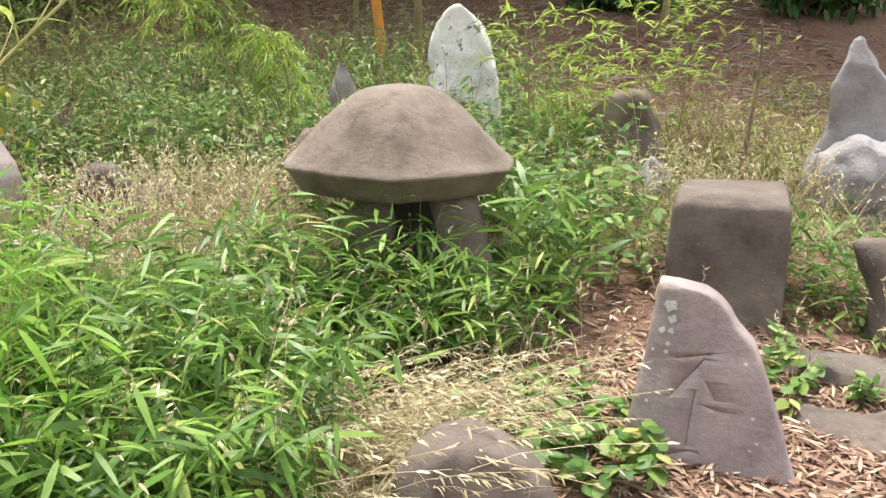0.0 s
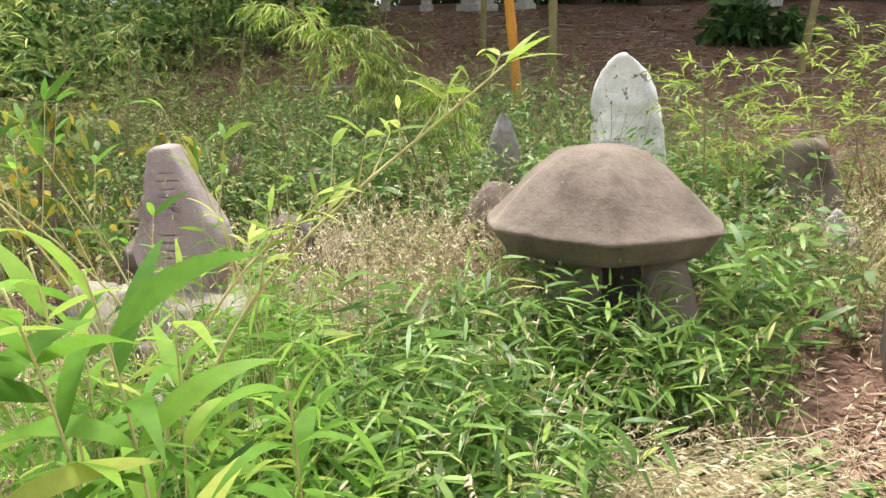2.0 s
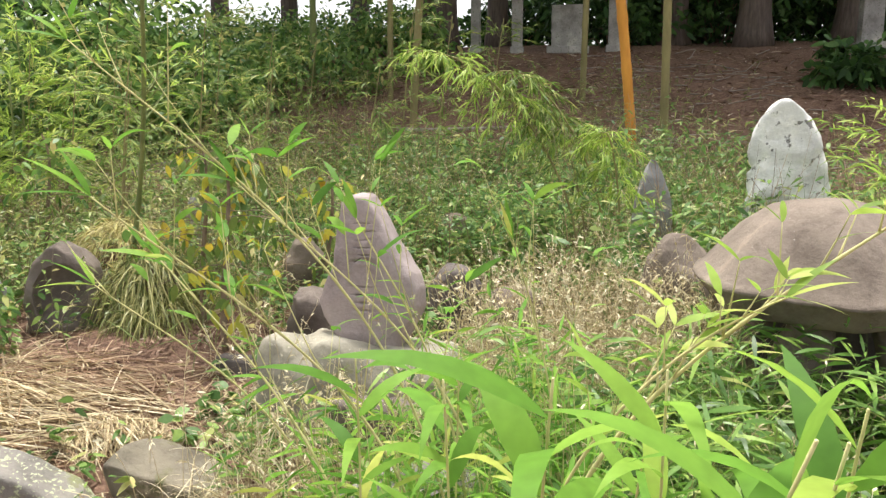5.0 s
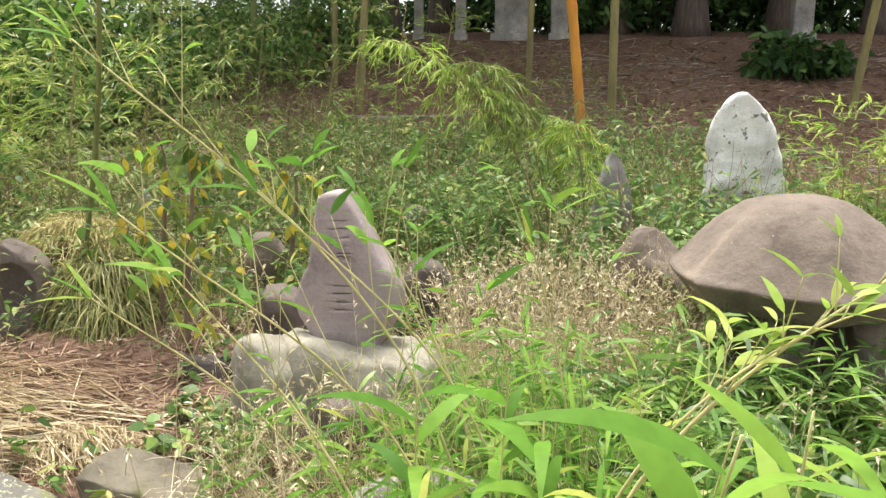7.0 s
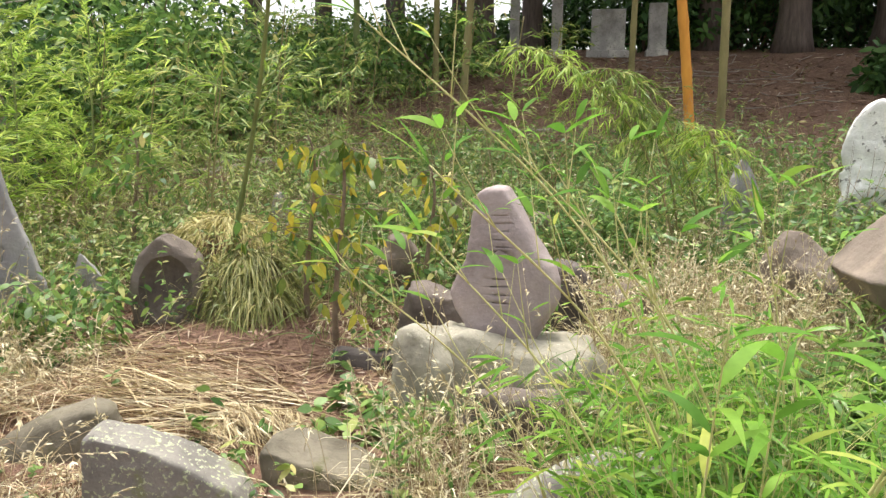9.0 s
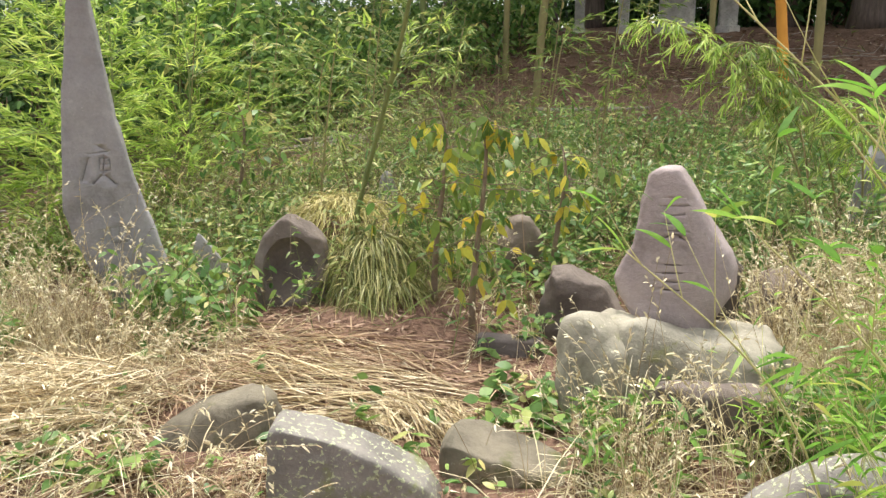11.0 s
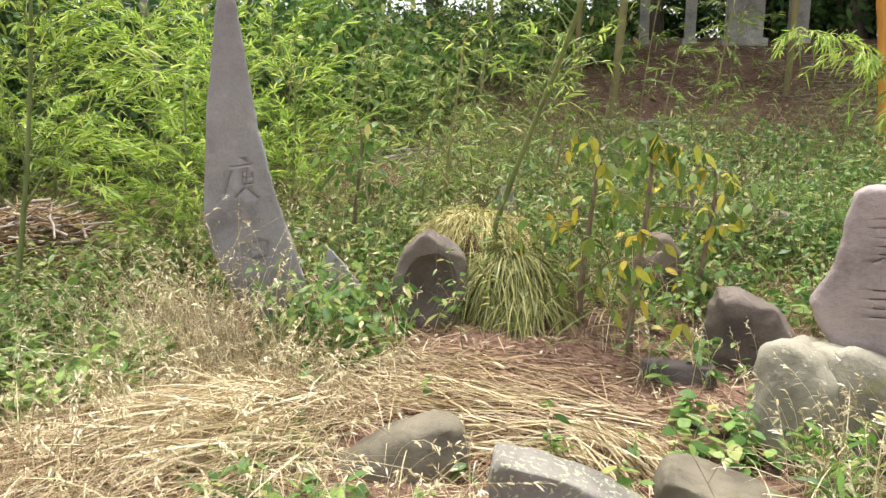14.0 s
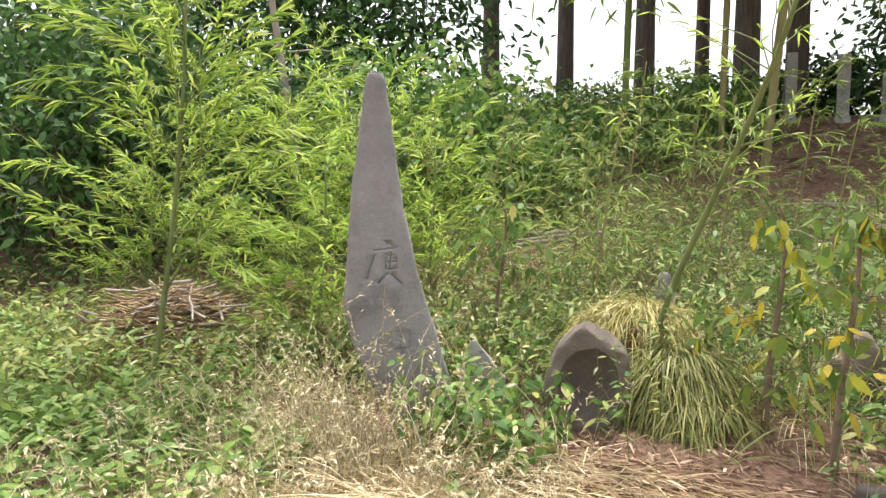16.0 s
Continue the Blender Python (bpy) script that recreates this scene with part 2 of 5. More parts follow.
def blades(P, D, L, W, droop, shape=LANCE, tilt=0.5, fold=0.0):
    """Vertices and faces of many bent, tapered leaves: from P along D, L long, W wide."""
    n, k = len(P), len(shape)
    D = unit(D)
    up = np.tile([0.0, 0.0, 1.0], (n, 1)) + rng.normal(0, tilt, (n, 3))
    S = unit(np.cross(D, up))
    N = np.cross(S, D)
    L, W, droop = (np.broadcast_to(np.asarray(a, float), (n,))[:, None] for a in (L, W, droop))
    down = np.array([0, 0, -1.0])

    def along(s):
        return P + D * L * s + down * (droop * L * s * s)
    V = np.empty((n, 2 * k + 2, 3))
    V[:, 0] = P
    for i, (s, w) in enumerate(shape):
        c = along(s)
        V[:, 1 + 2 * i] = c - S * W * w / 2 + N * W * fold * w
        V[:, 2 + 2 * i] = c + S * W * w / 2 + N * W * fold * w
    V[:, -1] = along(1.0)
    o = (np.arange(n) * (2 * k + 2))[:, None]
    tris = np.concatenate([o + [0, 2, 1], o + [2 * k - 1, 2 * k, 2 * k + 1]])
    quads = np.concatenate([o + [1 + 2 * i, 2 + 2 * i, 4 + 2 * i, 3 + 2 * i] for i in range(k - 1)])
    return V.reshape(-1, 3), [tris, quads]


def join(*chunks):
    vs, fs, o = [], {}, 0
    for v, f in chunks:
        vs.append(v)
        for a in f:
            fs.setdefault(a.shape[1], []).append(a + o)
        o += len(v)
    return np.concatenate(vs), [np.concatenate(a) for a in fs.values()]


def rods(points, radii, sides=3):
    """Tubes along many polylines of the same length: points (n, k, 3), radii (n, k)."""
    n, k, _ = points.shape
    T = unit(np.gradient(points, axis=1))
    ref = np.where(np.abs(T[..., 2:3]) > 0.9, np.array([1.0, 0, 0]), np.array([0, 0, 1.0]))
    A = unit(np.cross(T, ref))
    B = np.cross(T, A)
    ang = np.arange(sides) * 2 * np.pi / sides
    V = points[:, :, None] + radii[:, :, None, None] * (A[:, :, None] * np.cos(ang)[:, None] + B[:, :, None] * np.sin(ang)[:, None])
    idx = np.arange(n * k * sides).reshape(n, k, sides)
    a, b = idx[:, :-1], idx[:, 1:]
    q = np.stack([a, np.roll(a, -1, 2), np.roll(b, -1, 2), b], -1).reshape(-1, 4)
    return V.reshape(-1, 3), [q]


def tube(points, radii, sides=10):
    """One closed tube along a smooth line through the points."""
    p = np.asarray(points, float)
    r = np.broadcast_to(np.asarray(radii, float), (len(p),))
    v, f = rods(p[None], r[None], sides)
    n = len(v)
    v = np.concatenate([v, p[:1], p[-1:]])
    i = np.arange(sides)
    return v, f + [np.stack([np.roll(i, -1), i, np.full(sides, n)], 1), np.stack([i + n - sides, np.roll(i, -1) + n - sides, np.full(sides, n + 1)], 1)]


def bend(points, count):
    """A smooth line through a few points."""
    p = np.asarray(points, float)
    t = np.linspace(0, 1, len(p))
    deg = min(3, len(p) - 1)
    u = np.linspace(0, 1, count)
    return np.stack([np.polyval(np.polyfit(t, p[:, i], deg), u) for i in range(3)], 1)


# ---- ground ----
HILL_Y = np.array([-4, 2, 3, 4, 5, 6.5, 9, 11, 13, 17, 20, 40])
HILL_Z = np.array([0, 0.02, 0.08, 0.17, 0.3, 0.48, 0.78, 1.02, 1.6, 2.75, 3.1, 3.2])


def ground(x, y):
    x, y = np.asarray(x, float), np.asarray(y, float)
    shift = 2.2 * np.clip((-x - 5.6) / 2.5, 0, 1)
    back = np.clip(1 - (np.abs(x) - 60) / 40, 0, 1)
    z = np.interp(y - shift, HILL_Y, HILL_Z) * back
    near = np.exp(-((x + 2) / 30) ** 2 - ((y - 5) / 30) ** 2)
    return z + near * (0.035 * np.sin(1.7 * x + 0.6 * y) * np.sin(1.3 * y - 0.5 * x) + 0.014 * np.sin(5.1 * x + 1.7) * np.sin(4.3 * y))


def spaced(a, b, step, far):
    fine = np.arange(a, b + step, step)
    out = 0.4 * 1.35 ** np.arange(far)
    return np.concatenate([a - np.cumsum(out)[::-1], fine, b + step + np.cumsum(out)])


gx, gy = spaced(-13, 7, 0.1, 22), spaced(-3, 21, 0.1, 22)
GX, GY = np.meshgrid(gx, gy)
gi = np.arange(GX.size).reshape(GX.shape)
gq = np.stack([gi[:-1, :-1], gi[:-1, 1:], gi[1:, 1:], gi[1:, :-1]], -1).reshape(-1, 4)
GZ = ground(GX, GY) + rng.normal(0, 0.006, GX.shape) * (np.abs(GX) < 14) * (np.abs(GY) < 22)
ground_ob = new("ground", mesh_from("ground", np.stack([GX, GY, GZ], -1), [gq], SOIL))
tagged(ground_ob, "brown leaf-littered soil of a sloping old graveyard", "ground", kind="structure")

# ---- stones ----
FOOT = [(-6.1, 9.2, 0.7), (-6.8, 9.1, 0.5), (-6.0, 8.6, 0.45), (-3.2, 11.5, 1.0), (-2.3, 12.0, 0.9)]  # bare soil and footprints kept free of plants: x, y, radius
BARE = len(FOOT)


def loft(rows, depth, rings=26, around=36, power=3.2, rough=0.012, seed=1, lean=0.0, lump=2.5, flat=False, chips=7):
    """A weathered stone: rows of height, left and right edge; depth from front to back."""
    z = np.array([r[0] for r in rows], float)
    zz = np.linspace(z[0], z[-1], rings)
    le, ri = np.interp(zz, z, [r[1] for r in rows]), np.interp(zz, z, [r[2] for r in rows])
    f = (zz - zz[0]) / (zz[-1] - zz[0])
    dz = depth / 2 * (1 - (0.03 if flat else 0.35) * f ** 3)
    a = np.arange(around) * 2 * np.pi / around
    ca, sa_ = np.sign(np.cos(a)) * np.abs(np.cos(a)) ** (2 / power), np.sign(np.sin(a)) * np.abs(np.sin(a)) ** (2 / power)
    V = []
    for i in range(rings):
        shrink = 1.0 if i < rings - 1 else (0.97 if flat else 0.82)
        for j in range(around):
            V.append(Vector(((le[i] + ri[i]) / 2 + ca[j] * (ri[i] - le[i]) / 2 * shrink, lean * (zz[i] - z[0]) + sa_[j] * dz[i] * shrink, zz[i])))
    top = Vector(((le[-1] + ri[-1]) / 2, lean * (zz[-1] - z[0]), zz[-1] + 0.012))
    V.append(top)
    off = Vector((seed * 7.3, seed * 3.1, seed * 1.7))
    own = np.random.default_rng(seed)
    A = np.array(V)
    mid = A.mean(0)
    half = np.array([(ri - le).max() / 2, depth / 2, (zz[-1] - zz[0]) / 2])
    for _ in range(chips):
        n = unit(own.normal(0, 1, 3) * np.array([1.0, 0.7, 0.8]) / half * half.mean())
        d = ((A - mid) @ n).max() * own.uniform(0.72, 0.95)
        A -= np.maximum((A - mid) @ n - d, 0)[:, None] * n
    V = [Vector(p) for p in A]
    out = []
    for v in V:
        k = noise.noise_vector(v * lump + off) * rough * 2.2 + noise.noise_vector(v * 9 + off) * rough + noise.noise_vector(v * 30 + off) * rough * 0.3
        out.append(v + k)
    idx = np.arange(rings * around).reshape(rings, around)
    q = np.stack([idx[:-1], np.roll(idx[:-1], -1, 1), np.roll(idx[1:], -1, 1), idx[1:]], -1).reshape(-1, 4)
    i = np.arange(around)
    n = rings * around
    tri = np.stack([idx[-1], np.roll(idx[-1], -1), np.full(around, n)], 1)
    cap = np.stack([np.roll(idx[0], -1), idx[0], np.full(around, n + 1)], 1)
    out.append(Vector((0.5 * (le[0] + ri[0]), 0, zz[0])))
    return np.array(out), [q, np.concatenate([tri, cap])]


def carve(me, strokes, y_front, lean=0.0, z0=0.0, width=0.022, depth=0.011):
    """Cut V-shaped grooves, from (x, z) to (x, z), into the front of a stone's mesh."""
    bm = bmesh.new()
    for (x0, za), (x1, zb), w in strokes:
        d = Vector((x1 - x0, 0, zb - za))
        ln = d.length
        d.normalize()
        s = Vector((-d.z, 0, d.x)) * (width * w / 2)
        ya, yb = y_front + lean * (za - z0), y_front + lean * (zb - z0)
        a, b = Vector((x0, ya, za)), Vector((x1, yb, zb))
        out = Vector((0, -0.08, 0))
        inn = Vector((0, depth, 0))
        vs = [bm.verts.new(p) for p in (a + s + out, a - s + out, a - s * 0.15 + inn + d * ln * 0.1, a + s * 0.15 + inn + d * ln * 0.1,
                                        b + s * 0.6 + out, b - s * 0.6 + out, b - s * 0.15 + inn - d * ln * 0.1, b + s * 0.15 + inn - d * ln * 0.1)]
        for f in ((0, 1, 2, 3), (7, 6, 5, 4), (0, 4, 5, 1), (1, 5, 6, 2), (2, 6, 7, 3), (3, 7, 4, 0)):
            bm.faces.new([vs[i] for i in f])
    bmesh.ops.recalc_face_normals(bm, faces=bm.faces)
    return cut(me, bm)


def cut(me, bm):
    tool_me = bpy.data.meshes.new("tool")
    bm.to_mesh(tool_me)
    bm.free()
    tool_me.materials.append(me.materials[0])
    host, tool = new("host", me), new("tool", tool_me)
    mod = host.modifiers.new("cut", "BOOLEAN")
    mod.operation, mod.object, mod.solver = "DIFFERENCE", tool, "EXACT"
    mod.use_self = True
    res = bpy.data.meshes.new_from_object(host.evaluated_get(bpy.context.evaluated_depsgraph_get()))
    bpy.data.objects.remove(host)
    bpy.data.objects.remove(tool)
    return res


def stone(name, x, y, yaw, rows, depth, mat, label, category="stone", group="", strokes=(), keep=None, hollow=None, stroke_width=0.022, front=None, **kw):
    rows = [(rows[0][0] - 0.12, rows[0][1], rows[0][2])] + list(rows)
    v, f = loft(rows, depth, **kw)
    me = mesh_from(name, v, f, mat)
    if hollow:
        bm = bmesh.new()
        bmesh.ops.create_icosphere(bm, subdivisions=3, radius=1.0)
        bmesh.ops.transform(bm, matrix=Matrix.Translation(hollow[0]) @ Matrix.Diagonal((*hollow[1], 1)), verts=bm.verts)
        me = cut(me, bm)
    if strokes:
        me = carve(me, strokes, -depth / 2 if front is None else front, kw.get("lean", 0.0), rows[0][0], stroke_width)
    ob = new(name, me)
    ob.matrix_basis = pose(x, y, 0, 0, 0, yaw)
    half = (rows[1][2] - rows[1][1]) / 2
    c = ob.matrix_basis @ Vector(((rows[1][2] + rows[1][1]) / 2, 0, 0))
    FOOT.append((c.x, c.y, (min(half, depth / 2) * 0.75) if keep is None else keep))
    return tagged(ob, label, category, group)


GROUP = "old carved stones in the grass"
# tall pointed stele with two carved characters
stone("stone_stele", -5.698, 4.092, 27.6, [(0.08, 0.06, 0.36), (0.2, 0.04, 0.358), (0.34, -0.03, 0.352), (0.49, -0.12, 0.336), (0.66, -0.185, 0.285), (0.78, -0.215, 0.25), (0.86, -0.242, 0.222), (1.03, -0.234, 0.168), (1.18, -0.224, 0.136), (1.42, -0.2, 0.085), (1.55, -0.19, 0.066), (1.79, -0.163, 0.028), (1.96, -0.143, 0.003), (2.12, -0.12, -0.014), (2.15, -0.112, -0.03)], 0.13,
      STONE_GREY, "tall tapering grey stone stele carved with two characters", "stele", GROUP,
      strokes=[((x0 - 0.02, 1.13 + 0.95 * (z0 - 1.145)), (x1 - 0.02, 1.13 + 0.95 * (z1 - 1.145)), w) for (x0, z0), (x1, z1), w in (
          ((0.0, 1.27), (0.03, 1.25), 1), ((-0.07, 1.215), (0.08, 1.235), 0.9), ((-0.045, 1.21), (-0.1, 1.03), 1), ((0.0, 1.19), (0.06, 1.19), 0.8), ((0.0, 1.15), (0.075, 1.155), 0.8),
          ((0.005, 1.11), (0.07, 1.115), 0.8), ((0.01, 1.19), (0.005, 1.11), 0.7), ((0.068, 1.19), (0.068, 1.11), 0.7), ((0.04, 1.22), (0.02, 1.06), 0.8), ((0.02, 1.09), (-0.04, 1.02), 0.9), ((0.03, 1.09), (0.1, 1.02), 1),
          ((0.04, 0.74), (0.14, 0.75), 0.45), ((0.04, 0.69), (0.14, 0.7), 0.45), ((0.04, 0.64), (0.14, 0.65), 0.45), ((0.04, 0.75), (0.04, 0.64), 0.45), ((0.14, 0.75), (0.14, 0.64), 0.45), ((0.09, 0.79), (0.09, 0.55), 0.5))],
      stroke_width=0.017, rings=80, around=64, rough=0.006, seed=2, power=7, flat=True, chips=0)
# small headstone with a hollowed face
stone("niche_stone", -4.67, 4.44, 12.5, [(0.12, -0.19, 0.2), (0.3, -0.22, 0.22), (0.44, -0.23, 0.235), (0.54, -0.2, 0.235), (0.62, -0.17, 0.225), (0.68, -0.135, 0.165), (0.73, -0.085, 0.115), (0.765, -0.05, 0.05), (0.785, -0.02, 0.02)], 0.24,
      STONE_PED, "small dark weathered stone with a hollowed face under a sedge mound", "stone", GROUP, hollow=((0.03, -0.09, 0.48), (0.175, 0.15, 0.21)), rough=0.016, chips=3, power=5, flat=True, lean=0.1, seed=3, rings=40, around=48)
# carved stone standing on a boulder
stone("carved_stone", -2.36, 3.7, -11.7, [(0.5, -0.17, 0.17), (0.56, -0.205, 0.2), (0.62, -0.245, 0.235), (0.7, -0.285, 0.275), (0.78, -0.25, 0.28), (0.86, -0.205, 0.25), (0.97, -0.185, 0.165), (1.07, -0.168, 0.11), (1.14, -0.148, 0.07), (1.2, -0.138, 0.03), (1.235, -0.1, 0.01)], 0.2,
      STONE_PINK, "purple-grey carved stone with incised writing standing on a pale boulder", "carved stone", GROUP,
      strokes=[((-0.05, 1.1), (0.05, 1.105), 0.8), ((-0.07, 1.06), (0.07, 1.07), 1), ((-0.04, 1.02), (0.05, 1.03), 0.8), ((-0.04, 0.985), (0.05, 0.99), 0.8), ((-0.03, 0.95), (0.06, 0.955), 0.8), ((-0.05, 0.91), (0.0, 0.94), 0.8), ((0.02, 0.93), (0.06, 0.91), 0.8),
               ((-0.04, 0.79), (0.05, 0.795), 0.8), ((-0.05, 0.75), (0.06, 0.76), 0.9), ((-0.03, 0.71), (0.05, 0.715), 0.8), ((-0.04, 0.67), (0.05, 0.675), 0.8)],
      stroke_width=0.019, keep=0.1, rings=50, around=48, rough=0.008, power=5, seed=4, chips=0, front=-0.083)
stone("boulder", -2.28, 3.6, -13, [(0.0, -0.62, 0.5), (0.12, -0.62, 0.5), (0.3, -0.58, 0.47), (0.41, -0.53, 0.43), (0.48, -0.47, 0.38), (0.515, -0.4, 0.3)], 0.66, STONE_BOULDER, "large pale yellowish boulder with mossy patches carrying a carved stone", "boulder", rough=0.03, seed=5, rings=44, around=72, power=4.2, chips=10)
stone("leaning_rock", -2.74, 3.45, -20, [(0.2, -0.13, 0.22), (0.42, -0.12, 0.2), (0.54, -0.09, 0.13), (0.6, -0.03, 0.05)], 0.34, STONE_BOULDER, "pale rounded rock leaning on the boulder beside the carved stone", "rock", rough=0.02, seed=45, rings=24, around=40, power=2.6, chips=4)
stone("split_rock", -2.2, 3.18, -10, [(0.0, -0.3, 0.3), (0.2, -0.29, 0.29), (0.34, -0.24, 0.25), (0.38, -0.15, 0.15)], 0.22, STONE_PED, "dark brown split rock at the foot of the boulder", "rock", rough=0.025, seed=46, rings=28, around=44, power=4, chips=9)
# front stones of the kerb
stone("river_stone", -4.18, 2.94, 18.6, [(-0.08, -0.5, 0.13), (0.0, -0.49, 0.135), (0.08, -0.445, 0.13), (0.16, -0.355, 0.118), (0.225, -0.235, 0.095), (0.258, -0.12, 0.06), (0.272, -0.04, 0.0)], 0.4, STONE_MOSS, "rounded mossy brown river stone lying in straw", "stone", rough=0.012, seed=6, chips=0, keep=0.37, power=2.4, rings=30, around=44)
stone("lichened_rock", -3.84, 2.47, 11.6, [(0.0, -0.055, 0.62), (0.08, -0.045, 0.595), (0.15, -0.04, 0.555), (0.22, -0.035, 0.44), (0.285, -0.03, 0.295), (0.33, -0.02, 0.15), (0.355, -0.01, 0.04)], 0.2, STONE_LICHEN, "broken grey rock with green lichen lying in straw", "rock", rough=0.012, seed=7, chips=2, keep=0.3, power=9, rings=40, around=56, flat=True)
stone("kerb_rock", -3.2, 2.86, -0.6, [(-0.06, -0.09, 0.54), (0.0, -0.088, 0.49), (0.1, -0.086, 0.38), (0.15, -0.08, 0.265), (0.185, -0.065, 0.1), (0.205, -0.05, 0.0)], 0.3, STONE_MOSS, "low brown rock with a sloping top in leaf litter", "rock", rough=0.014, seed=8, keep=0.28, power=5, rings=30, around=48, flat=True, chips=2)
stone("flat_rock", -1.98, 2.36, 3.2, [(0.08, -0.3, 0.42), (0.3, -0.2, 0.4), (0.42, -0.03, 0.36), (0.48, 0.1, 0.26)], 0.24, STONE_LICHEN, "grey slab of rock under bamboo grass", "rock", rough=0.012, seed=9, keep=0.36)
stone("dark_rock", -2.86, 4.32, -3.9, [(0.22, -0.24, 0.25), (0.36, -0.22, 0.24), (0.46, -0.17, 0.2), (0.53, -0.12, 0.1), (0.565, -0.07, 0.02)], 0.28, STONE_PED, "dark broken rock with a flat pale top in the weeds", "rock", rough=0.035, seed=10, power=5, flat=True, chips=10, rings=30, around=44)
stone("pale_shard", -5.32, 4.6, 16, [(0.15, -0.16, 0.16), (0.4, -0.14, 0.15), (0.56, -0.1, 0.0), (0.62, -0.09, -0.05)], 0.07, STONE_FAR, "small pale broken stone leaning behind the stele", "stone", rough=0.01, seed=11)
stone("low_slab", -3.3, 4.0, -2, [(0.08, -0.1, 0.3), (0.26, -0.08, 0.28)], 0.2, STONE_DARK, "low dark flat stone among dead leaves", "stone", rough=0.012, seed=12)
# around the lantern
stone("carved_slab", 0.845, 2.3, -19.9, [(-0.02, -0.25, 0.385), (0.05, -0.235, 0.35), (0.21, -0.2, 0.29), (0.37, -0.178, 0.232), (0.47, -0.165, 0.19), (0.53, -0.16, 0.13), (0.58, -0.157, 0.1), (0.62, -0.153, 0.06), (0.64, -0.153, 0.02), (0.655, -0.15, -0.07)], 0.13,
      STONE_PINK, "leaning purple-grey stone slab with brush-like carving and white lichen spots", "carved stone", GROUP, lean=0.2,
      strokes=[((-0.08, 0.4), (0.07, 0.44), 1.6), ((0.04, 0.43), (-0.09, 0.25), 1.4), ((0.01, 0.33), (-0.01, 0.08), 1.3), ((0.04, 0.34), (0.08, 0.27), 1), ((0.02, 0.26), (0.1, 0.24), 1), ((-0.09, 0.06), (0.02, 0.1), 1.3), ((-0.06, 0.02), (0.05, 0.0), 1)],
      rings=50, around=48, rough=0.005, seed=13, power=8, flat=True, chips=0, stroke_width=0.010)
stone("stone_pedestal", 1.46, 3.78, -21.1, [(0.0, -0.262, 0.29), (0.2, -0.264, 0.29), (0.45, -0.262, 0.288), (0.655, -0.262, 0.286), (0.7, -0.258, 0.284), (0.725, -0.245, 0.27)], 0.72, STONE_PED, "square brown stone pedestal block with a worn top", "pedestal", rough=0.008, seed=14, power=16, rings=34, around=80, flat=True, chips=2)
stone("white_stone", 0.1, 6.2, -12.1, [(0.45, -0.27, 0.4), (0.95, -0.225, 0.37), (1.0, -0.205, 0.365), (1.05, -0.23, 0.36), (1.15, -0.232, 0.345), (1.2, -0.2, 0.335), (1.25, -0.225, 0.325), (1.4, -0.205, 0.285), (1.45, -0.185, 0.265), (1.55, -0.15, 0.2), (1.63, -0.07, 0.135), (1.69, -0.01, 0.06)], 0.24, STONE_WHITE, "upright pointed stone crusted with white lichen", "standing stone", GROUP, rough=0.018, seed=15, rings=60, around=56, power=5, chips=3)
stone("pointed_stone", 2.75, 5.5, -26.1, [(0.35, -0.15, 0.55), (0.9, -0.02, 0.46), (1.13, -0.03, 0.4), (1.29, 0.05, 0.3), (1.5, 0.13, 0.18)], 0.24, STONE_GREY, "grey pointed standing stone on a rough base", "standing stone", GROUP, rough=0.022, seed=16, chips=9)
stone("mound_rock", 1.55, 5.8, -15.8, [(0.35, -0.5, 0.2), (0.6, -0.47, 0.18), (0.83, -0.445, 0.15), (1.0, -0.42, 0.11), (1.08, -0.3, 0.0)], 0.5, STONE_BROWN, "rough grey-brown rock half hidden by dry grass", "rock", rough=0.035, seed=17, power=3.4, chips=9)
stone("mound_rock", 1.6, 5.25, -15.8, [(0.3, -0.28, 0.05), (0.55, -0.22, 0.0), (0.64, -0.16, -0.05)], 0.28, STONE_GREY, "small grey rock half hidden by dry grass", "rock", rough=0.03, seed=18, power=2.4)
stone("mound_rock", 2.7, 5.2, -24, [(0.3, -0.2, 0.65), (0.65, -0.15, 0.55), (0.85, 0.05, 0.45)], 0.5, STONE_GREY, "rough grey base rock under dry grass", "rock", rough=0.05, seed=19, power=2.4)
stone("broken_basin", 2.02, 3.42, -29.7, [(0.1, 0.05, 0.22), (0.35, 0.02, 0.28), (0.54, -0.08, 0.36), (0.58, -0.09, 0.37)], 0.36, STONE_PED, "brown broken stone basin with a pale rim", "stone basin", rough=0.016, seed=20)
stone("flat_stone", 1.75, 3.0, -27.9, [(0.0, -0.36, 0.4), (0.12, -0.34, 0.38)], 0.4, STONE_PED, "low flat brown paving stone in leaf litter", "stone", rough=0.018, seed=21)
stone("flat_stone", 1.55, 2.55, -30, [(0.0, -0.2, 0.3), (0.08, -0.18, 0.28)], 0.3, STONE_PED, "low flat brown paving stone in leaf litter", "stone", rough=0.018, seed=22)
stone("domed_rock", 0.05, 1.84, 0.6, [(0.0, -0.24, 0.33), (0.17, -0.21, 0.29), (0.27, -0.18, 0.235), (0.34, -0.13, 0.165), (0.375, -0.06, 0.08)], 0.4, STONE_PED, "domed dark mossy rock under bent dry grass", "rock", rough=0.012, seed=23, power=2.3, chips=3)
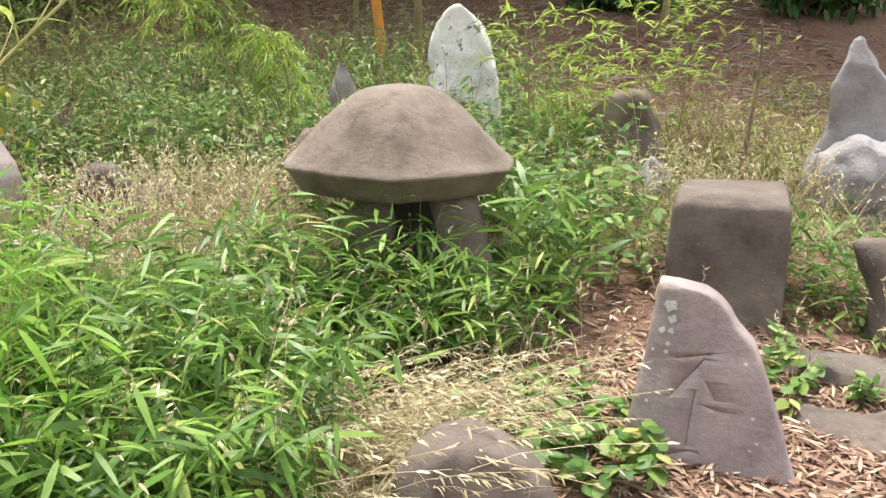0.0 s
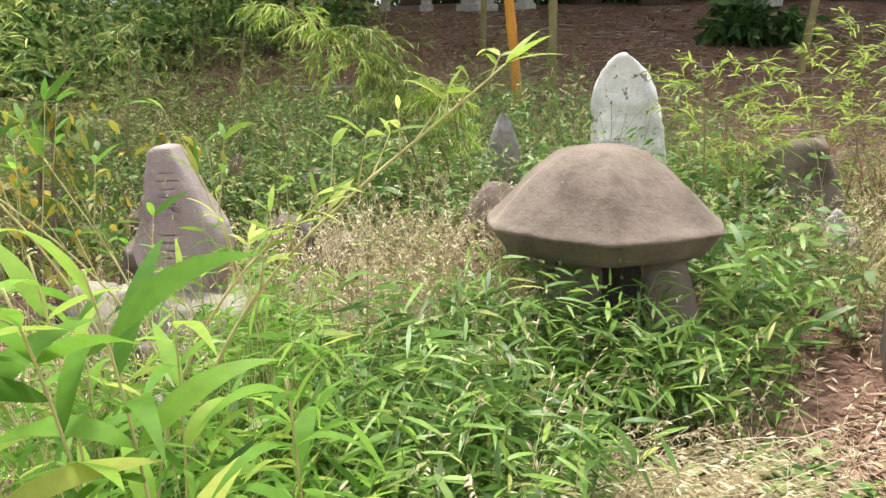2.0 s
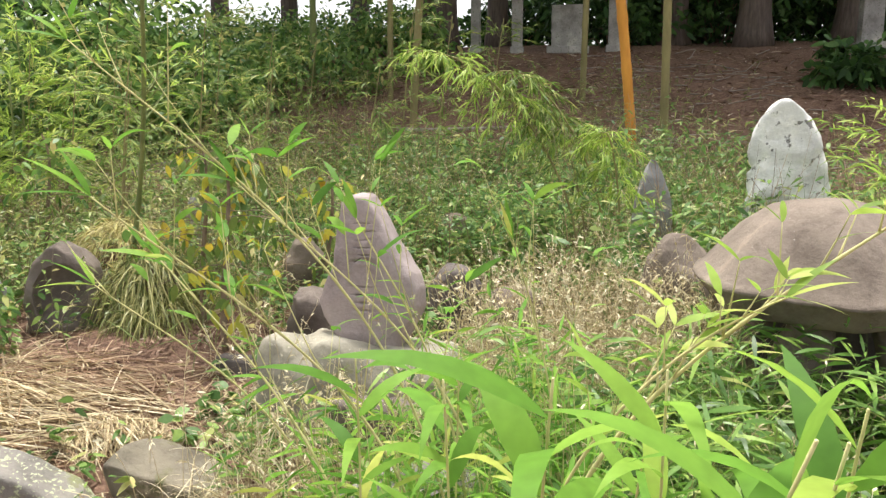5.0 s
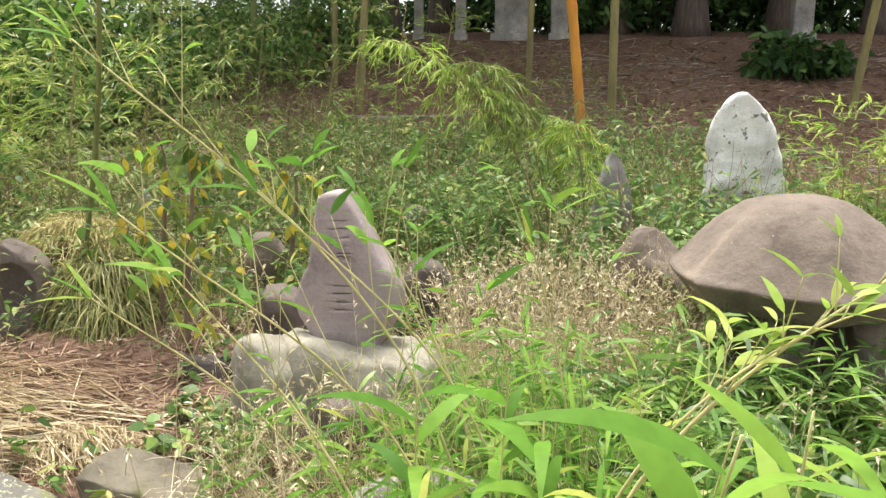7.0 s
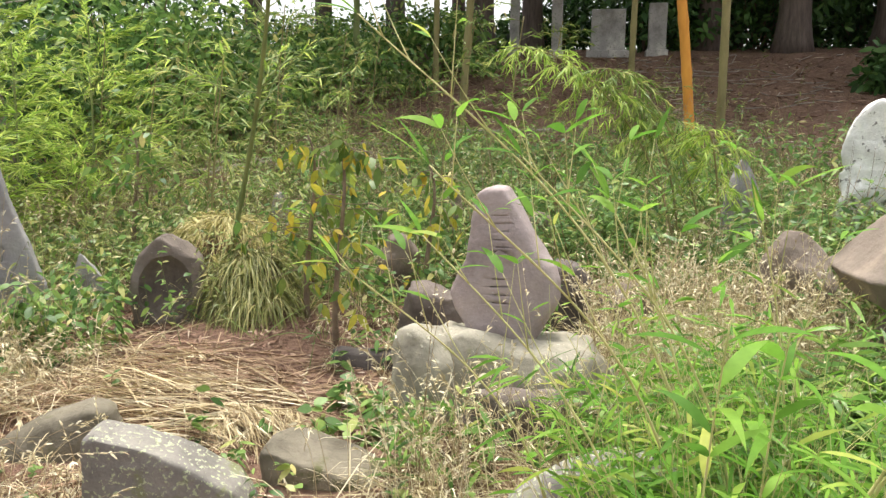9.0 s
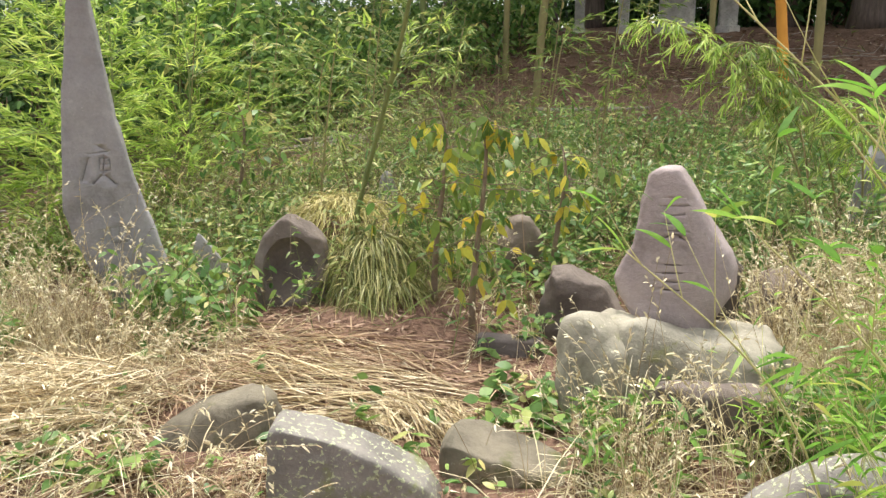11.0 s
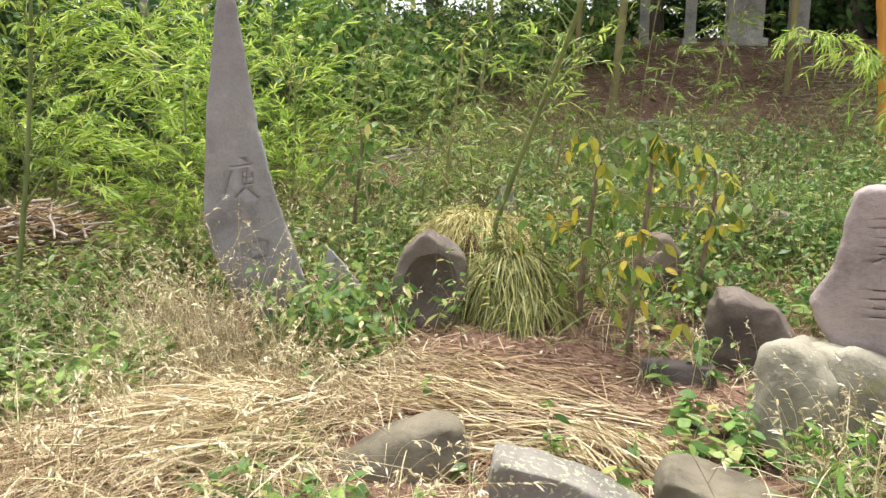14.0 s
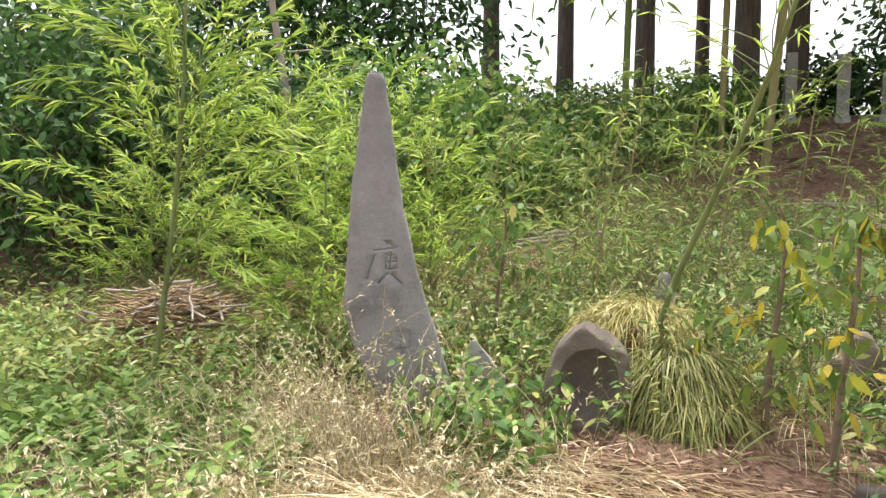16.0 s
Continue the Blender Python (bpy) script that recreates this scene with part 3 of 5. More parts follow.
stone("low_boulder", -0.8, 4.65, -4.8, [(0.25, -0.24, 0.33), (0.6, -0.18, 0.3), (0.8, -0.13, 0.22), (0.92, -0.05, 0.08)], 0.3, STONE_BROWN, "brown rounded stone beside the lantern", "stone", rough=0.018, seed=24)
stone("weathered_stone", -2.39, 6.43, 22, [(0.45, -0.22, 0.2), (0.62, -0.19, 0.18), (0.74, -0.1, 0.12), (0.79, -0.04, 0.05)], 0.3, STONE_BROWN, "small brown standing stone in weeds", "standing stone", rough=0.012, seed=25)
stone("dark_stone", -2.1, 4.65, 22.6, [(0.28, -0.18, 0.2), (0.58, -0.15, 0.18), (0.7, -0.06, 0.08)], 0.3, STONE_DARK, "low dark stone in weeds", "stone", rough=0.02, seed=26)
stone("low_stone", -1.75, 4.5, 20, [(0.25, -0.15, 0.25), (0.55, -0.1, 0.18), (0.62, -0.04, 0.1)], 0.3, STONE_BROWN, "low brown stone in dry grass", "stone", rough=0.02, seed=27)
stone("slim_stone", -3.15, 6.4, 26.1, [(0.42, -0.03, 0.16), (0.85, 0.0, 0.13), (0.93, 0.03, 0.1)], 0.12, STONE_BROWN, "slim brown standing stone in weeds", "standing stone", rough=0.01, seed=28)
stone("spiked_stone", -0.82, 6.3, 7.3, [(0.5, -0.16, 0.22), (0.95, -0.11, 0.18), (1.1, -0.06, 0.12), (1.26, 0.0, 0.04)], 0.16, STONE_GREY, "grey triangular stone among weeds", "standing stone", rough=0.012, seed=29)
stone("pale_stone", -4.45, 5.9, 20, [(0.4, -0.09, 0.1), (0.8, -0.08, 0.07), (0.94, -0.03, 0.03)], 0.12, STONE_FAR, "small pale standing stone among weeds", "standing stone", rough=0.012, seed=47)
stone("round_rock", -3.3, 5.3, 20, [(0.3, -0.2, 0.18), (0.6, -0.15, 0.14), (0.74, -0.07, 0.07)], 0.25, STONE_BROWN, "brown rounded stone among weeds", "stone", rough=0.02, seed=30)


# pale lichen rosettes on the leaning slab
slab = bpy.data.objects["carved_slab"]
LICHEN = stone_material("pale_lichen", (0.42, 0.42, 0.38), (0.62, 0.62, 0.56), (0.3, 0.3, 0.27), 0.6)
for lx, lz, lr in ((-0.1, 0.585, 0.03), (-0.09, 0.54, 0.022), (-0.12, 0.5, 0.016), (-0.09, 0.5, 0.015), (-0.095, 0.455, 0.013), (-0.1, 0.425, 0.01), (-0.145, 0.43, 0.009), (0.2, 0.24, 0.01), (0.16, 0.42, 0.009), (-0.15, 0.25, 0.008), (-0.1, 0.1, 0.009), (0.22, 0.16, 0.008)):
    k = np.arange(14) * 2 * np.pi / 14
    rr = 0.7 * lr * rng.uniform(0.75, 1.2, 14)
    rim = np.stack([lx + rr * np.cos(k), np.full(14, -0.072) + 0.2 * (lz + 0.14 + rr * np.sin(k)), lz + rr * np.sin(k)], 1)
    mid = np.array([[lx, -0.074 + 0.2 * (lz + 0.14), lz]])
    j = np.arange(14)
    part("lichen_spot", mesh_from("lichen_spot", np.concatenate([rim, mid]), [np.stack([j, np.roll(j, -1), np.full(14, 14)], 1)], LICHEN), LICHEN, slab, "pale lichen rosette")


# mushroom-shaped stone lantern
def lantern(x, y):
    root = thing("stone_lantern", pose(x, y, 0.12, 0, 0, 0), "squat brown stone lantern with domed cap, sunk in bamboo grass", "stone lantern")
    rings = [(0.62, 0.15), (0.625, 0.46), (0.63, 0.5), (0.64, 0.515), (0.735, 0.58), (0.748, 0.592), (0.757, 0.592), (0.766, 0.585), (0.79, 0.555), (0.86, 0.492), (0.94, 0.42), (1.015, 0.34), (1.075, 0.255), (1.108, 0.17), (1.125, 0.07)]
    n = 72
    a = np.arange(n) * 2 * np.pi / n + np.pi / 6
    sector = (a + np.pi / 2) % (np.pi / 3) - np.pi / 6
    hexa = (np.cos(np.pi / 6) / np.cos(sector)) ** 0.85 * 1.033
    zs, rs = np.array([r[0] for r in rings]), np.array([r[1] for r in rings])
    t = np.linspace(0, len(rings) - 1, 57)
    zs, rs = np.interp(t, range(len(rings)), zs), np.interp(t, range(len(rings)), rs)
    V = []
    for z, r in zip(zs, rs):
        k = hexa ** float(np.interp(r, (0.42, 0.56), (1.15, 0.45)))
        for j in range(n):
            p = Vector((math.cos(a[j]) * r * k[j], math.sin(a[j]) * r * k[j], z - 0.03 * (hexa[j] - 1) * (r > 0.4)))
            V.append(p + noise.noise_vector(p * 4) * 0.01 + noise.noise_vector(p * 18) * 0.004 + noise.noise_vector(p * 45) * 0.002)
    V += [Vector((0, 0, zs[0])), Vector((0, 0, zs[-1] + 0.004))]
    idx = np.arange(57 * n).reshape(57, n)
    q = np.stack([idx[:-1], np.roll(idx[:-1], -1, 1), np.roll(idx[1:], -1, 1), idx[1:]], -1).reshape(-1, 4)
    tri = np.concatenate([np.stack([np.roll(idx[0], -1), idx[0], np.full(n, 57 * n)], 1), np.stack([idx[-1], np.roll(idx[-1], -1), np.full(n, 57 * n + 1)], 1)])
    part("cap", mesh_from("cap", np.array(V), [q, tri], STONE_BROWN), STONE_BROWN, root, "domed six-sided stone cap with a thick rim")
    for lx, ly, s in ((-0.1, -0.26, 31), (0.26, -0.26, 32), (-0.12, 0.22, 33), (0.27, 0.22, 34)):
        sgn = 1 if lx > 0.1 else -1
        v, f = loft([(0.06, -0.15, 0.15), (0.3, -0.13, 0.13), (0.64, -0.11, 0.11)], 0.22, rings=14, around=24, power=3.5, rough=0.008, seed=s, chips=2)
        v[:, 0] += lx + sgn * 0.22 * (0.62 - v[:, 2])
        v[:, 1] += ly
        part("leg", mesh_from("leg", v, f, STONE_BROWN), STONE_BROWN, root)
    # Dark panel added behind the legs: its colour stands for the gap's shade.
    v, f = loft([(0.05, -0.3, 0.45), (0.64, -0.2, 0.35)], 0.16, rings=10, around=28, power=6, rough=0.008, seed=36, chips=0)
    part("gap_shade_panel", mesh_from("gap_shade_panel", v + np.array([0, 0.16, 0]), f, STONE_DARK), STONE_DARK, root)
    v, f = loft([(-0.15, -0.36, 0.46), (0.06, -0.34, 0.46), (0.1, -0.3, 0.42)], 0.7, rings=12, around=36, power=3, rough=0.014, seed=35)
    part("base", mesh_from("base", v, f, STONE_PED), STONE_PED, root)
    FOOT.append((x, y, 0.45))


lantern(-0.22, 3.78)

# ---- plants ----
def free(x, y, pad=0.0):
    ok = np.ones(len(x), bool)
    for fx, fy, r in FOOT:
        ok &= (x - fx) ** 2 + (y - fy) ** 2 > (r + pad) ** 2
    return ok


def patch(cx, cy, rx, ry, n, turn=0.0, even=0.5):
    """Random places in an oval patch of the ground, clear of stones."""
    a, r = rng.uniform(0, 2 * np.pi, n), rng.uniform(0, 1, n) ** even
    u, v = rx * r * np.cos(a), ry * r * np.sin(a)
    c, s = math.cos(radians(turn)), math.sin(radians(turn))
    x, y = cx + c * u - s * v, cy + s * u + c * v
    k = free(x, y)
    x, y = x[k], y[k]
    return np.stack([x, y, ground(x, y) - 0.01], 1)


def spread(x0, x1, y0, y1, n):
    x, y = rng.uniform(x0, x1, n), rng.uniform(y0, y1, n)
    k = free(x, y)
    x, y = x[k], y[k]
    return np.stack([x, y, ground(x, y) - 0.01], 1)


def tufts(P, H, per, leaf, width, droop, lean=0.35, start=0.3, pitch=(-0.3, 0.7), stem=0.0022, shape=LANCE, wind=(0, 0), knots=5, tilt=0.5, fold=0.0):
    """Stems that rise from P to the height H, with leaves along them. Returns leaves and stems."""
    n = len(P)
    H = np.broadcast_to(np.asarray(H, float), (n,)) * rng.uniform(0.65, 1.15, n)
    az = rng.uniform(0, 2 * np.pi, n)
    k = rng.uniform(0.2, 1.0, n)[:, None] * lean
    bendv = np.stack([np.cos(az), np.sin(az), np.full(n, -0.35)], 1) * k + np.array([wind[0], wind[1], 0])
    up = unit(np.array([0, 0, 1.0]) + rng.normal(0, 0.12, (n, 3)))

    def at(i, s):
        s = s[..., None]
        return P[i] + H[i][..., None] * (up[i] * s + bendv[i] * s * s)
    s = np.linspace(0, 1, knots)
    pts = np.stack([at(np.arange(n), np.full(n, v)) for v in s], 1)
    stems = rods(pts, np.broadcast_to(stem * (1 - 0.6 * s), (n, knots)))
    i = np.repeat(np.arange(n), per)
    t = rng.uniform(start, 1.0, len(i))
    la, lp = rng.uniform(0, 2 * np.pi, len(i)), rng.uniform(*pitch, len(i))
    D = np.stack([np.cos(la) * np.cos(lp), np.sin(la) * np.cos(lp), np.sin(lp)], 1)
    L = rng.uniform(*leaf, len(i))
    return blades(at(i, t), D, L, L * width * rng.uniform(0.8, 1.2, len(i)), droop * rng.uniform(0.5, 1.4, len(i)), shape, tilt, fold), stems


def stuff(name, leaves, leaf_mat, label, category, stems=None, stem_mat=None):
    ob = new(name, mesh_from(name, *leaves, leaf_mat))
    tagged(ob, label, category, kind="stuff")
    if stems is not None:
        part("stem", mesh_from("stem", *stems, stem_mat), stem_mat, ob)
    return ob


# bank of bright bamboo grass in front of the lantern
chunks = [tufts(patch(-1.1, 2.1, 0.8, 0.7, 330, 0), 0.62, 12, (0.08, 0.2), 0.12, 0.35, 0.42, 0.45, (-0.6, 0.5), 0.0022, tilt=0.6),
          tufts(patch(-1.25, 2.2, 0.6, 0.7, 150, 0), 0.85, 11, (0.08, 0.18), 0.12, 0.3, 0.42, 0.35, (-0.5, 0.6), 0.0022, tilt=0.5),
          tufts(patch(-1.0, 1.5, 0.55, 0.5, 150, 0), 0.56, 10, (0.09, 0.2), 0.13, 0.35, 0.42, 0.45, (-0.6, 0.5), 0.002, tilt=0.5),
          tufts(patch(-0.3, 3.05, 0.8, 0.24, 190), 0.5, 8, (0.08, 0.2), 0.11, 0.3, 0.35, 0.25, (-0.1, 1.0), 0.002),
          tufts(patch(-0.6, 3.2, 0.6, 0.22, 150), 0.72, 9, (0.08, 0.19), 0.115, 0.3, 0.35, 0.35, (-0.2, 0.9), 0.002),
          tufts(patch(0.1, 3.12, 0.3, 0.16, 40), 0.52, 8, (0.08, 0.19), 0.115, 0.3, 0.35, 0.3, (-0.1, 1.0), 0.002),
          tufts(patch(-0.55, 2.9, 0.6, 0.35, 60), 0.5, 8, (0.1, 0.2), 0.12, 0.3, 0.35, 0.3, (-0.3, 0.9), 0.002),
          tufts(patch(-1.3, 2.9, 0.75, 0.4, 190), 0.55, 9, (0.09, 0.17), 0.13, 0.35, 0.4, 0.25, (-0.4, 0.7), 0.002, tilt=0.6),
          tufts(patch(-2.65, 2.95, 0.35, 0.25, 26), 0.34, 8, (0.09, 0.2), 0.15, 0.35, 0.4, 0.1, (-0.1, 0.9), 0.0015),
          tufts(patch(0.45, 3.7, 0.3, 0.45, 40), 0.7, 7, (0.14, 0.28), 0.12, 0.3, 0.3, 0.2, (0.1, 1.0), 0.002)]
stuff("bamboo_grass", join(*[c[0] for c in chunks]), SASA, "dense bright green bamboo grass on the bank", "bamboo grass", join(*[c[1] for c in chunks]), CULM_GREEN)
# fine-leaved upright bamboo grass beside the boulder
chunks = [tufts(patch(-1.62, 2.15, 0.42, 0.62, 330, 0), 0.98, 13, (0.05, 0.13), 0.11, 0.3, 0.35, 0.3, (-0.5, 0.7), 0.0024, tilt=0.6, wind=(-0.06, 0)),
          tufts(patch(-1.5, 1.5, 0.4, 0.45, 130, 0), 0.9, 11, (0.08, 0.17), 0.12, 0.35, 0.38, 0.35, (-0.5, 0.7), 0.0024, tilt=0.6),
          tufts(patch(-1.85, 2.5, 0.35, 0.4, 90, 0), 0.8, 11, (0.05, 0.12), 0.11, 0.3, 0.45, 0.25, (-0.5, 0.7), 0.0022, tilt=0.6, wind=(-0.12, 0))]
stuff("young_bamboo_grass", join(*[c[0] for c in chunks]), FRESH, "fine-leaved bright young bamboo grass beside the boulder", "bamboo grass", join(*[c[1] for c in chunks]), CULM_FRESH)

# green weeds over the slope
def clumpy(x0, x1, y0, y1, n, clumps, size):
    """Places gathered in uneven clumps."""
    c = np.stack([rng.uniform(x0, x1, clumps), rng.uniform(y0, y1, clumps)], 1)
    w = rng.uniform(0.2, 1, clumps) ** 2
    i = rng.choice(clumps, n, p=w / w.sum())
    p = c[i] + rng.normal(0, size, (n, 2)) * (0.4 + w[i][:, None])
    p = p[free(p[:, 0], p[:, 1])]
    return np.concatenate([p, (ground(p[:, 0], p[:, 1]) - 0.01)[:, None]], 1)


chunks = [tufts(clumpy(-6.5, 1.2, 4.8, 7.4, 1150, 46, 0.3), 0.42, 10, (0.035, 0.1), 0.45, 0.3, 0.3, 0.15, (-0.5, 0.6), 0.002, BROAD),
          tufts(clumpy(-6.5, -0.2, 7.2, 10.8, 1300, 32, 0.42), 0.55, 11, (0.04, 0.1), 0.36, 0.3, 0.3, 0.15, (-0.5, 0.6), 0.002, BROAD),
          tufts(patch(-3.0, 6.6, 1.6, 1.0, 760), 0.45, 13, (0.035, 0.08), 0.36, 0.3, 0.3, 0.15, (-0.4, 0.6), 0.002, BROAD),
          tufts(clumpy(-1.6, 1.0, 4.6, 6.6, 520, 18, 0.3), 0.65, 11, (0.04, 0.12), 0.33, 0.3, 0.3, 0.15, (-0.5, 0.7), 0.0025, BROAD),
          tufts(spread(-6.5, 0.8, 4.7, 10.5, 1000), 0.2, 6, (0.05, 0.11), 0.4, 0.3, 0.3, 0.15, (-0.4, 0.6), 0.002, BROAD),
          tufts(clumpy(-4.5, 1.0, 5.0, 9.5, 330, 26, 0.3), 0.9, 15, (0.04, 0.1), 0.32, 0.35, 0.35, 0.2, (-0.6, 0.6), 0.003, BROAD),
          tufts(patch(0.75, 4.2, 0.4, 0.5, 55), 0.6, 9, (0.06, 0.12), 0.4, 0.3, 0.3, 0.15, (-0.3, 0.6), 0.0025, BROAD)]
stuff("green_weeds", join(*[c[0] for c in chunks]), WEED, "leafy green weeds covering the slope", "weeds", join(*[c[1] for c in chunks]), CULM_GREEN)
chunks = [tufts(clumpy(-7.2, -2.4, 4.5, 8.8, 900, 40, 0.32), 0.8, 13, (0.03, 0.08), 0.24, 0.35, 0.4, 0.15, (-0.6, 0.6), 0.002, BROAD),
          tufts(clumpy(-1.2, 3.6, 4.4, 6.8, 700, 30, 0.3), 0.45, 8, (0.06, 0.14), 0.13, 0.4, 0.4, 0.1, (-0.3, 0.9), 0.002),
          tufts(clumpy(-12.5, -8.0, 3.0, 8.5, 900, 50, 0.45), 0.5, 9, (0.05, 0.13), 0.3, 0.35, 0.35, 0.1, (-0.5, 0.8), 0.002, BROAD),
          tufts(clumpy(-9.5, -6.2, 4.2, 7.0, 700, 50, 0.35), 0.42, 9, (0.04, 0.11), 0.3, 0.35, 0.35, 0.1, (-0.5, 0.8), 0.002, BROAD),
          tufts(clumpy(-7.5, -0.5, 8.0, 13.0, 800, 40, 0.6), 0.9, 12, (0.05, 0.12), 0.15, 0.35, 0.5, 0.2, (-0.6, 0.6), 0.003),
          tufts(clumpy(0.5, 4.5, 6.5, 9.5, 260, 16, 0.4), 0.4, 8, (0.06, 0.14), 0.14, 0.4, 0.5, 0.1, (-0.3, 0.8), 0.002)]
stuff("olive_weeds", join(*[c[0] for c in chunks]), WEED_OLIVE, "olive and yellowing weeds on the slope", "weeds", join(*[c[1] for c in chunks]), TWIG)

# thin arching grass among the weeds
P = np.concatenate([clumpy(-6.5, 1.4, 4.6, 8.5, 1500, 80, 0.3), clumpy(-6.0, 0.5, 8.0, 11.5, 700, 40, 0.4), clumpy(0.6, 3.4, 4.6, 7.5, 500, 30, 0.3)])
P = np.repeat(P, 7, 0)
k, q = rng.uniform(0, 2 * np.pi, len(P)), rng.uniform(0.5, 1.35, len(P))
D = np.stack([np.cos(k) * np.cos(q), np.sin(k) * np.cos(q), np.sin(q)], 1)
stuff("slope_grass", blades(P, D, rng.uniform(0.2, 0.6, len(P)), rng.uniform(0.004, 0.01, len(P)), rng.uniform(0.2, 0.8, len(P)), STEM, 0.6), GRASS, "thin arching green and yellow grass on the slope", "grass")

# dead pale stems leaning among the weeds
P = np.concatenate([clumpy(-6.8, 1.2, 4.6, 8.5, 420, 60, 0.35), clumpy(-6.5, 0.0, 8.0, 12.5, 260, 40, 0.5), clumpy(0.6, 3.2, 4.5, 7.0, 90, 18, 0.3)])
D = unit(np.stack([rng.normal(0, 0.45, len(P)), rng.normal(0, 0.3, len(P)), np.ones(len(P))], 1)) * rng.uniform(0.35, 1.15, len(P))[:, None]
u = np.linspace(0, 1, 6)
stalk = P[:, None] + D[:, None] * u[None, :, None] + (rng.normal(0, 0.12, (len(P), 3)) * np.array([1, 1, 0.3]))[:, None] * (u ** 2)[None, :, None]
fork = stalk[:, 3:4] + (D[:, None] * 0.35 + rng.normal(0, 0.14, (len(P), 1, 3))) * u[None, :, None]
tagged(new("dead_stems", mesh_from("dead_stems", *join(rods(stalk, np.broadcast_to(0.0038 * (1 - 0.6 * u), (len(P), 6))), rods(fork, np.broadcast_to(0.002 * (1 - 0.6 * u), (len(P), 6)))), STRAW_BROWN)), "thin dead brown stems standing among the weeds", "dead stems", kind="stuff")

# low creepers near the front
chunks = [tufts(patch(0.35, 2.4, 0.4, 0.45, 75), 0.15, 6, (0.05, 0.09), 0.75, 0.2, 0.3, 0.2, (-0.3, 0.4), 0.0015, BROAD),
          tufts(patch(1.5, 2.85, 0.35, 0.2, 18), 0.14, 6, (0.05, 0.09), 0.6, 0.2, 0.3, 0.2, (-0.3, 0.4), 0.0015, BROAD),
          tufts(patch(2.05, 3.75, 0.35, 0.3, 70), 0.4, 7, (0.1, 0.18), 0.13, 0.4, 0.3, 0.1, (0.1, 1.1), 0.0015),
          tufts(patch(-2.95, 3.4, 0.3, 0.35, 24), 0.15, 6, (0.06, 0.1), 0.6, 0.2, 0.3, 0.2, (-0.3, 0.4), 0.0015, BROAD),
          tufts(patch(-5.08, 3.9, 0.42, 0.35, 75), 0.52, 9, (0.05, 0.1), 0.48, 0.3, 0.18, 0.1, (-0.8, 0.3), 0.0018, BROAD),
          tufts(patch(-4.75, 2.55, 0.4, 0.3, 45), 0.16, 6, (0.06, 0.11), 0.3, 0.3, 0.4, 0.1, (-0.1, 0.8), 0.0015, BROAD)]
stuff("creepers", join(*[c[0] for c in chunks]), WEED, "low green creepers with rounded leaves over litter", "creeper", join(*[c[1] for c in chunks]), TWIG)


chunks = [tufts(patch(-7.2, 3.2, 1.4, 0.9, 460), 0.32, 8, (0.05, 0.11), 0.45, 0.3, 0.35, 0.1, (-0.4, 0.7), 0.0015, BROAD),
          tufts(clumpy(-11.0, -6.6, 3.2, 6.0, 700, 40, 0.35), 0.4, 8, (0.05, 0.13), 0.35, 0.3, 0.35, 0.1, (-0.4, 0.8), 0.0015, BROAD)]
stuff("bright_weeds", join(*[c[0] for c in chunks]), WEED_BRIGHT, "bright green broadleaf weeds beside the stele", "weeds", join(*[c[1] for c in chunks]), CULM_GREEN)

# weeds and straw hugging the foot of each stone
px, py = [], []
for fx, fy, fr in FOOT[BARE:]:
    if fy < 2.6 and fx > -0.3:
        continue
    k = rng.uniform(0, 2 * np.pi, 22)
    q = fr * rng.uniform(1.15, 1.9, 22) + 0.06
    px.append(fx + q * np.cos(k)), py.append(fy + q * np.sin(k))
px, py = np.concatenate(px), np.concatenate(py)
base = np.stack([px, py, ground(px, py) - 0.01], 1)
rim, rim_stems = tufts(base[::2], 0.22, 7, (0.04, 0.1), 0.4, 0.3, 0.4, 0.15, (-0.4, 0.7), 0.0018, BROAD)
stuff("stone_foot_weeds", rim, WEED, "small green weeds at the feet of the stones", "weeds", rim_stems, TWIG)

